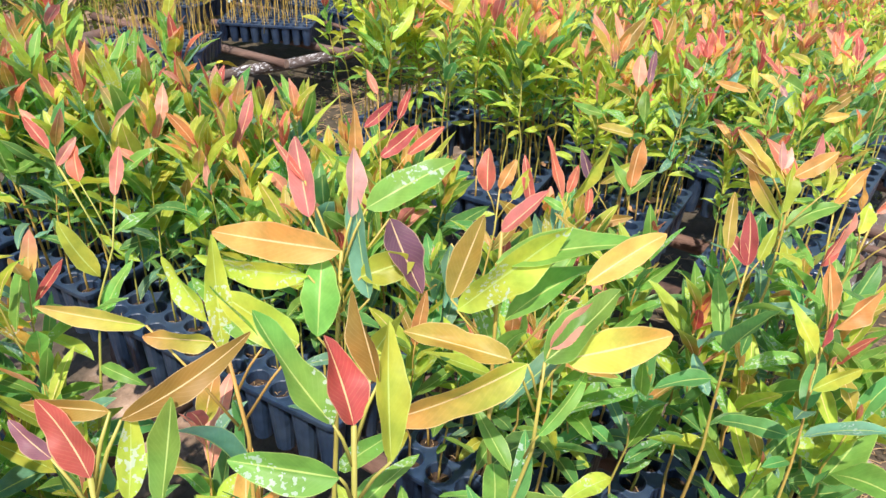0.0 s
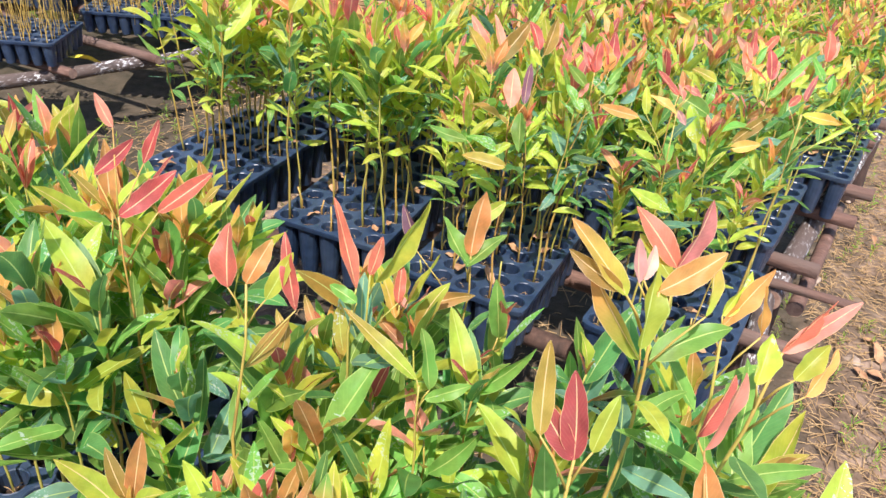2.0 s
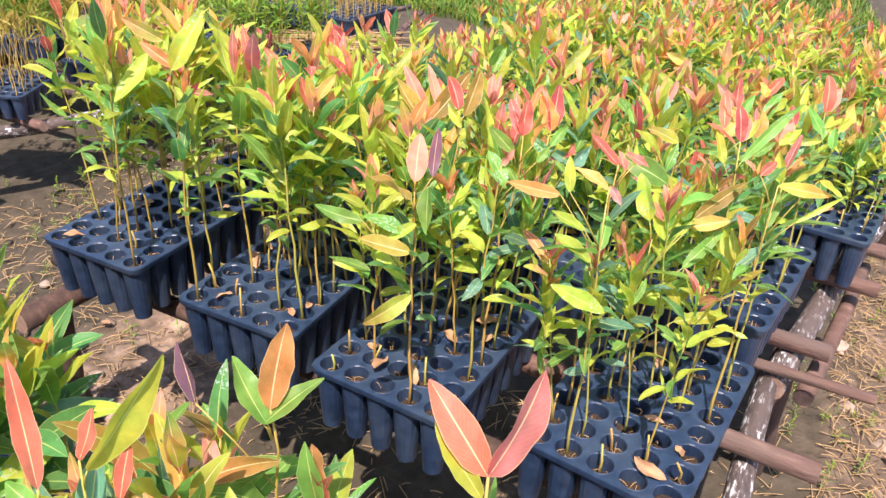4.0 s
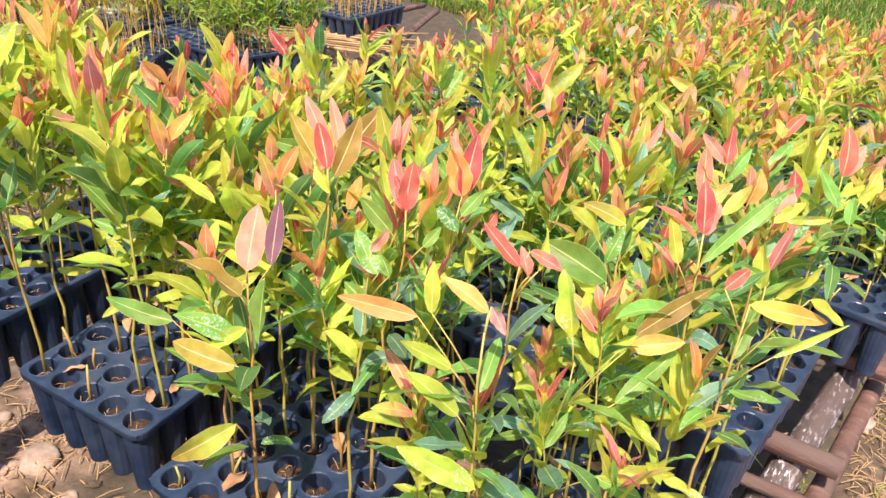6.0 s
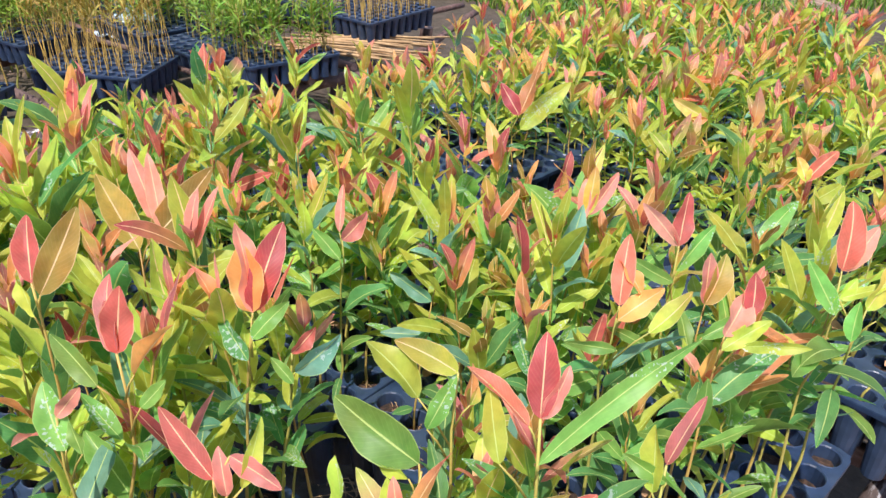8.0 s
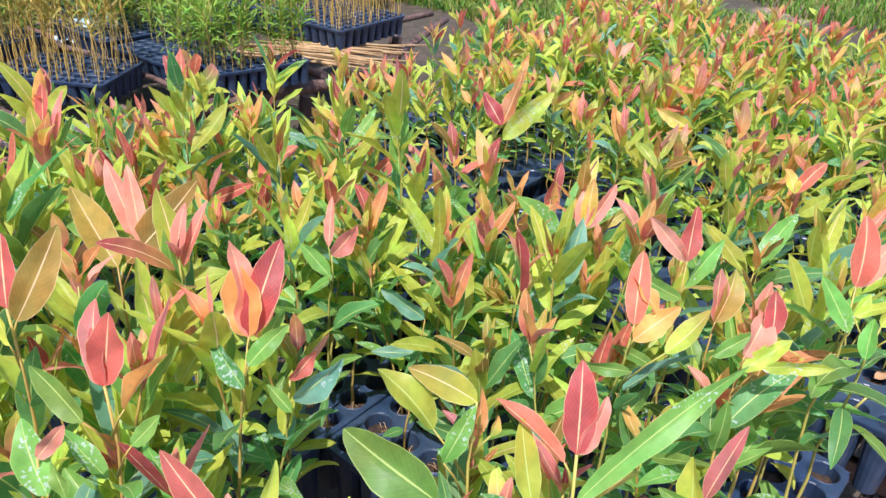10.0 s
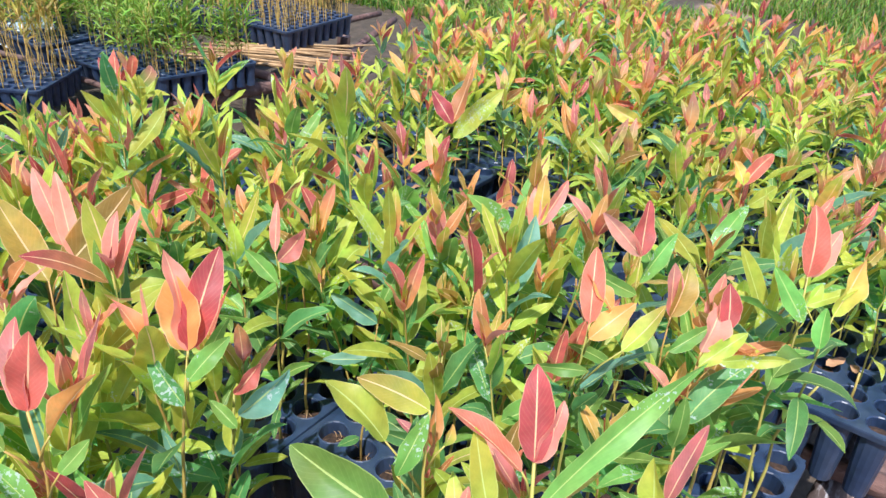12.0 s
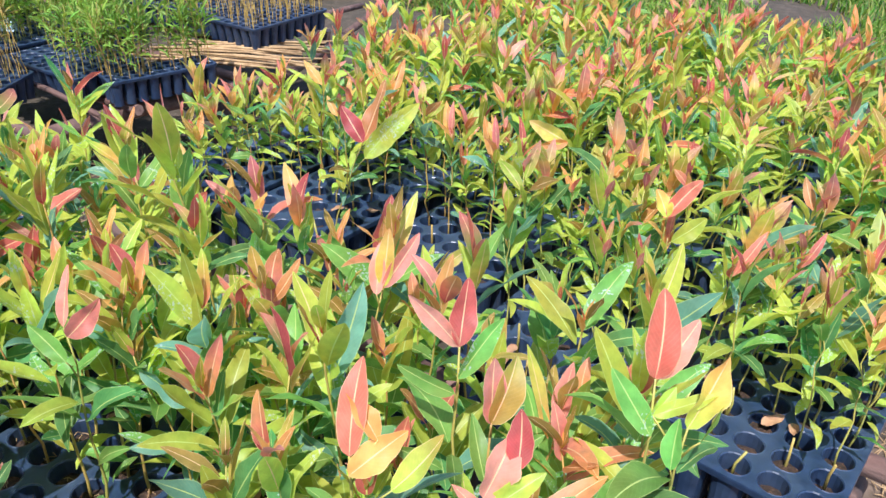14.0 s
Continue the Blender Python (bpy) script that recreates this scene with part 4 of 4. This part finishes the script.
for x, y, rz, fill, bare, sort, dz in ((-1.755, 1.605, -16.6, 0.95, 0, TUFT, 0.0), (-1.885, 1.785, 90, 0.75, 3, TUFT, 0.0), (-2.05, 1.47, 118.4, 0.9, 0, GOLD, 0.0), (-1.82, 2.28, 0, 0.95, 0, GOLD, 0.02),
                                       (-2.12, 2.30, 2, 0.8, 0, GOLD, 0.02), (-2.16, 0.93, 118, 0.8, 0, GOLD, 0.0), (-2.36, 1.80, 86, 0.85, 0, TUFT, 0.0), (-2.62, 1.42, 100, 0.85, 0, TUFT, 0.0),
                                       (-2.44, 2.33, 4, 0.85, 0, TUFT, 0.0), (-2.30, 2.12, 88, 0.6, 0, TUFT, 0.0), (-2.86, 2.0, 80, 0.85, 0, TUFT, 0.0)):
    narrow = rz == -16.6
    pitch, nx = (0.0405, 3) if narrow else (0.047, 6)
    m = pose(x, y, FTOP + dz, 0, 0, rz)
    build_tray(m, "black plastic cell tray of thin golden-stemmed seedlings" if sort is GOLD else "black plastic cell tray of grassy green seedlings", "narrow" if narrow else "wide")
    heap = Heap()
    for i in range(nx):
        for j in range(9):
            for _ in range(3):
                if rng.random() < 0.65 * fill and not (i > 5 - bare and j > 1 if sort is TUFT else j < bare):
                    s = float(rng.uniform(0.75, 1.1))
                    p = m @ (Vector((-i * pitch, j * pitch, -0.018)) + Vector((*rng.normal(0, 0.008, 2), 0)))
                    heap.put(sort[int(rng.integers(len(sort)))], Matrix.Translation(p) @ Matrix.Rotation(float(rng.uniform(0, 6.28)), 4, "Z") @ Matrix.Diagonal((s, s, s, 1)))
    heap.build("grassy_seedlings", "fine-leaved pale green seedlings on thin stems" if sort is TUFT else "thin golden-stemmed seedlings with few leaves", "seedlings", GRASSY, GOLDSTEM if sort is GOLD else None)
FS = FTOP - FAR_D - 0.001
pole("long_pole", (-2.30, 0.20, FS - 0.062), (-1.84, 1.40, FS - 0.062), 0.027, LIMED, "long grey pole flecked with white lime along the rack edge", bow=0.01)
pole("long_pole", (-1.86, 1.34, FS - 0.062), (-1.66, 2.30, FS - 0.062), 0.028, POLE, "crooked brown pole along the rack edge", bow=0.015)
pole("long_pole", (-1.67, 2.18, FS - 0.085), (-2.02, 3.30, FS - 0.055), 0.019, POLE, "brown pole along the rack edge")
pole("long_pole", (-2.95, 0.4, FS - 0.062), (-2.85, 3.3, FS - 0.062), 0.03, POLE, "brown pole along the rack edge")
pole("loose_pole", (-2.62, 1.50, FS + 0.030), (-1.70, 1.50, FS + 0.010), 0.011, POLE, "thin bent stick lying on the rack", bow=0.02)
pole("loose_pole", (-2.0, 2.05, FS - 0.022), (-2.06, 3.22, FS - 0.015), 0.016, POLE, "brown pole under the golden seedlings", bow=0.01)
for y in (0.45, 0.72, 1.02, 1.30, 1.62, 1.82, 2.05, 2.36, 2.62, 2.95):
    pole("cross_pole", (-3.1, y, FS - 0.022), (-1.72 - 0.14 * (y > 2.25) - 0.30 * max(0, y - 2.25) - 0.36 * max(0, 1.45 - y), y + 0.03, FS - 0.022), 0.021, POLE, "rough brown debarked pole laid across the rack")
for x, y in ((-2.08, 2.95), (-1.74, 2.0), (-2.17, 0.5), (-2.85, 3.1), (-2.92, 0.9)):
    pole("rack_post", (x, y, -0.05), (x, y, FS - 0.09), 0.036, DARKWOOD, "dark upright post carrying the rack", wobble=0.012)


def thin_sticks(n, middle, length, label):
    """A loose bundle of dry canes, each a part."""
    bundle = new("cane_bundle")
    tagged(bundle, label, "bundle of canes")
    bundle.location = middle
    for k in range(n):
        a = radians(30 + rng.normal(0, 8))
        w, v = float(rng.uniform(-0.15, 0.15)), float(rng.normal(0, 0.08))
        c = Vector((math.sin(-a) * w + math.cos(a) * v, math.cos(a) * w + math.sin(a) * v, abs(rng.normal(0, 0.008))))
        d = Vector((math.cos(a), math.sin(a), rng.normal(0, 0.015))) * length * float(rng.uniform(0.25, 0.6))
        V, F = tube([c - d, c + Vector((0, 0, 0.004)), c + d], [0.0045, 0.0055, 0.0035], 5)
        part("cane", mesh_of("cane", V, F, STRAW), bundle)


thin_sticks(46, (-1.86, 2.22, FS + 0.004), 0.52, "pale dry canes lying loose across the rack")


# ---- grass beyond the racks ----
def grass(name, n, inside, height, label, seed, colours):
    r = np.random.default_rng(seed)
    V, F, U, T = [], [], [], []
    while len(V) < n * 5:
        x, y = inside(r)
        a, L, lean = r.uniform(0, 6.28), height * r.uniform(0.5, 1.3), r.uniform(0.2, 1.3)
        dx, dy, w = math.cos(a), math.sin(a), 0.006
        b = len(V)
        for f, ww in ((0.0, w), (0.55, w * 0.8)):
            c = (x + dx * lean * L * f * f, y + dy * lean * L * f * f, L * f)
            V += [(c[0] - dy * ww, c[1] + dx * ww, c[2] - 0.02 * (f == 0)), (c[0] + dy * ww, c[1] - dx * ww, c[2] - 0.02 * (f == 0))]
        V.append((x + dx * lean * L, y + dy * lean * L, L * 0.92))
        F += [(b, b + 1, b + 3, b + 2), (b + 2, b + 3, b + 4)]
        c = np.array(colours[int(r.integers(len(colours)))]) * r.uniform(0.7, 1.2)
        T += [c] * 5
        U += [(0.3, 0.2)] * 5
    me = mesh_of(name, V, F, GRASSY, U, np.array(T))
    tagged(new(name, me), label, "grass", kind="stuff")


def far_strip(r):
    while True:
        x, y = r.uniform(-9, 5), 4.0 + 9 * r.random() ** 1.5
        if noise.noise((x * 0.9, y * 0.9, 4.0)) > -0.25 and y > 4.2 - 0.1 * (x + 1.5) * (x < -1.5):
            return x, y


grass("far_grass", 110000, far_strip, 0.09, "green grass growing beyond the racks", 3, [(0.13, 0.28, 0.03), (0.20, 0.32, 0.04), (0.08, 0.20, 0.025), (0.30, 0.30, 0.08)])


RANK = [(st, [(P, uv, F, t * 0.55, mm) for P, uv, F, t, mm in lv]) for st, lv in TUFT]


def weed_patch(name, n, box, scale, label, seed, sort=TUFT):
    """Rank weeds with many narrow leaves."""
    r = np.random.default_rng(seed)
    heap = Heap()
    for _ in range(n):
        x, y = r.uniform(box[0], box[1]), r.uniform(box[2], box[3])
        k = scale * r.uniform(0.6, 1.3)
        heap.put(sort[int(r.integers(len(sort)))], Matrix.Translation((x, y, -0.02)) @ Matrix.Rotation(float(r.uniform(0, 6.28)), 4, "Z") @ Matrix.Diagonal((k, k, k * 0.9, 1)))
    heap.build(name, label, "weeds", GRASSY)


weed_patch("far_weeds", 900, (-6.2, -3.2, -0.5, 5.0), 2.6, "tall dark green weeds growing behind the second rack", 31, RANK)
weed_patch("edge_weeds", 260, (-4.2, 3.5, 4.3, 5.0), 0.9, "low leafy weeds at the edge of the grass", 32)
weed_patch("rack_weeds", 300, (0.46, 1.2, 0.0, 3.6), 0.33, "small weeds in the dry earth beside the rack", 33)
weed_patch("aisle_weeds", 220, (-2.3, -1.0, 0.3, 3.2), 0.36, "small weeds in the earth between the racks", 34)


# ---- litter ----
def stone(x, y, r, seed):
    bm = bmesh.new()
    bmesh.ops.create_icosphere(bm, subdivisions=3, radius=r)
    for v in bm.verts:
        n = noise.noise(v.co * (1.4 / r) + Vector((seed, 0, 0)))
        v.co *= 1 + 0.35 * n
        v.co.z *= 0.62
    me = bpy.data.meshes.new("stone")
    bm.to_mesh(me)
    bm.free()
    me.materials.append(STONE)
    me.polygons.foreach_set("use_smooth", np.ones(len(me.polygons), bool))
    ob = new("stone", me)
    ob.location = (x, y, r * 0.3)
    tagged(ob, "rough tan stone lying on the earth", "stone", "stones on the ground")


lr = np.random.default_rng(77)
stone(-0.90, 0.15, 0.042, 1)
stone(-0.76, 0.12, 0.026, 2)
for k in range(34):
    if k % 2:
        stone(float(lr.uniform(-1.9, -0.9)), float(lr.uniform(0.0, 1.2)), float(lr.uniform(0.008, 0.028)), k + 3)
    else:
        stone(float(lr.uniform(0.5, 1.3)), float(lr.uniform(0.2, 2.8)), float(lr.uniform(0.008, 0.03)), k + 3)


def straw_litter(name, n, box, label, seed):
    r = np.random.default_rng(seed)
    V, F = [], []
    for _ in range(n):
        x, y, a, L = r.uniform(box[0], box[1]), r.uniform(box[2], box[3]), r.uniform(0, 6.28), r.uniform(0.012, 0.075)
        z = 0.035 * noise.noise((x * 2.1, y * 2.1, 0.0)) + 0.014 * noise.noise((x * 9, y * 9, 3.0)) + r.uniform(0.002, 0.016)
        d = Vector((math.cos(a), math.sin(a), r.normal(0, 0.15))) * L / 2
        v, f = tube([Vector((x, y, z)) - d, Vector((x, y, z + 0.003)), Vector((x, y, z)) + d], [0.0010, 0.0013, 0.0007], 4, False)
        F += [tuple(q + len(V) for q in g) for g in f]
        V += v
    tagged(new(name, mesh_of(name, V, F, STRAW)), label, "straw", kind="stuff")


straw_litter("straw_litter", 9000, (0.56, 1.6, 0.0, 3.4), "dry straw scattered on the sunlit earth", 5)
straw_litter("aisle_straw", 2600, (-2.1, -0.85, -0.1, 2.0), "dry straw and roots on the earth between racks", 6)


def earth_clods(name, n, box, label, seed):
    """Crumbs and clods of earth lying on the ground."""
    r = np.random.default_rng(seed)
    bm = bmesh.new()
    bmesh.ops.create_icosphere(bm, subdivisions=1, radius=1.0)
    ball = np.array([v.co[:] for v in bm.verts])
    tris = [tuple(v.index for v in f.verts) for f in bm.faces]
    bm.free()
    V, F = [], []
    for k in range(n):
        x, y, size = r.uniform(box[0], box[1]), r.uniform(box[2], box[3]), 0.003 + 0.016 * r.random() ** 3
        z = 0.035 * noise.noise((x * 2.1, y * 2.1, 0.0)) + 0.014 * noise.noise((x * 9, y * 9, 3.0)) + size * 0.2
        lump = ball * (size * r.uniform(0.7, 1.3, (len(ball), 1))) * np.array([1, r.uniform(0.6, 1), 0.6]) + np.array([x, y, z])
        F += [tuple(q + k * len(ball) for q in f) for f in tris]
        V.append(lump)
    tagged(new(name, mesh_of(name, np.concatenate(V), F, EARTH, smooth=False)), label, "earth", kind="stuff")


earth_clods("earth_crumbs", 1600, (-2.1, -0.2, -0.3, 1.3), "loose crumbs and clods of brown earth", 91)
earth_clods("earth_crumbs", 900, (0.44, 1.3, 0.0, 2.8), "loose crumbs and clods of brown earth", 92)
straw_litter("rack_straw", 1400, (-0.95, 0.5, -0.3, 1.0), "bits of dry straw on the earth below the rack", 7)


def fallen_leaf(place, turn, length, mat, name, label, category="leaf"):
    P, uv, F = blade(length, length * lr.uniform(0.35, 0.5), lr.uniform(0.2, 0.7), lr.uniform(-0.9, 0.9), lr.normal(0, 0.5), 0.3, lr.uniform(0, 6), 8, 4)
    me = mesh_of(name, P - P.mean(0), F, mat, uv, np.full((len(P), 3), 0.3))
    ob = new(name, me)
    ob.matrix_world = Matrix.Translation(place) @ Matrix.Rotation(turn, 4, "Z")
    low = min((ob.matrix_world @ v.co).z for v in me.vertices)
    ob.location.z += place[2] - low + 0.0008
    tagged(ob, label, category, "fallen leaves")


for col, row, m in trays:
    for _ in range(7 if row == 3 else 3 if row in (2, 4, 5) else 0):
        p = m @ Vector((-lr.uniform(-0.1, 4.1) * PITCH, lr.uniform(0, 7) * PITCH, 0.001))
        fallen_leaf(p, float(lr.uniform(0, 6.28)), float(lr.uniform(0.025, 0.05)), DEADLEAF, "fallen_leaf", "curled dry brown leaf fallen on a tray")
for _ in range(26):
    p = (float(lr.uniform(-1.7, -0.9)), float(lr.uniform(0.0, 1.0)), 0.02) if lr.random() < 0.5 else (float(lr.uniform(0.5, 1.2)), float(lr.uniform(0.3, 2.4)), 0.02)
    fallen_leaf(p, float(lr.uniform(0, 6.28)), float(lr.uniform(0.04, 0.08)), DEADLEAF, "fallen_leaf", "curled dry brown leaf lying on the earth")

fallen_leaf((-2.05, 0.86, FS - 0.024), 0.6, 0.12, plain_material("yellow_leaf", [(0.3, (0.62, 0.50, 0.03)), (0.7, (0.80, 0.68, 0.06))], 40.0, 0.6), "fallen_leaf", "bright yellow fallen leaf lying on a rack pole")

# cut stubs left in the front cells
for col, row, m in trays:
    if row in (3, 5):
        for i in range(5):
            for j in range(3):
                if (col, row, i, j) not in taken and lr.random() < 0.35:
                    p = m @ cell(i, j)
                    h = lr.uniform(0.03, 0.06)
                    V, F = tube([(0, 0, -0.01), (lr.normal(0, 0.002), lr.normal(0, 0.002), h * 0.5), (lr.normal(0, 0.005), lr.normal(0, 0.005), h)], [0.0024, 0.0018, 0.0015], 6)
                    ob = new("cut_stub", mesh_of("cut_stub", V, F, [STEM, POLE_END]))
                    ob.location = p
                    tagged(ob, "short cut woody stub standing in a tray cell", "plant stub", "cut stubs")


# roots and bits on the soil of the front cells
V, F = [], []
for col, row, m in trays:
    if row in (2, 3, 4):
        for i in range(5):
            for j in range(8 if row == 3 else 3):
                for _ in range(3):
                    a, ln = lr.uniform(0, 6.28), lr.uniform(0.003, 0.009)
                    c = cell(i, j) + Vector((lr.normal(0, 0.006), lr.normal(0, 0.006), 0.004 + lr.uniform(0, 0.008)))
                    d = Vector((math.cos(a), math.sin(a), lr.normal(0, 0.5))) * ln
                    v, f = tube([m @ (c - d), m @ (c + Vector((0, 0, 0.003))), m @ (c + d)], [0.0004, 0.0005, 0.0003], 4, False)
                    F += [tuple(q + len(V) for q in g) for g in f]
                    V += v
tagged(new("root_litter", mesh_of("root_litter", V, F, STRAW)), "fine dry roots and bits on the potting soil", "litter", kind="stuff")


def plastic_sheet(place, width, depth, height):
    n = 22
    V = []
    for a in range(n):
        for b in range(n):
            u, w = a / (n - 1) - 0.5, b / (n - 1) - 0.5
            z = height * max(0.0, 1 - 3.2 * (u * u + w * w)) * (0.75 + 0.5 * noise.noise((u * 6, w * 6, 2.0))) + 0.02 * abs(noise.noise((u * 17, w * 17, 5.0)))
            V.append((u * width * (1 + 0.2 * noise.noise((w * 5, 0, 1))), w * depth, z))
    F = [(a * n + b, a * n + b + 1, (a + 1) * n + b + 1, (a + 1) * n + b) for a in range(n - 1) for b in range(n - 1)]
    white = plain_material("white_plastic", [(0.3, (0.36, 0.46, 0.54)), (0.7, (0.58, 0.66, 0.70))], 12.0, 0.35, 0.3, 0.003)
    ob = new("plastic_sack", mesh_of("plastic_sack", V, F, white, smooth=False))
    ob.location = place
    solid = ob.modifiers.new("thickness", "SOLIDIFY")
    solid.thickness = 0.002
    tagged(ob, "crumpled white plastic sack lying on the rack poles", "sack")


plastic_sheet((-2.64, 1.70, FS + 0.002), 0.32, 0.26, 0.13)
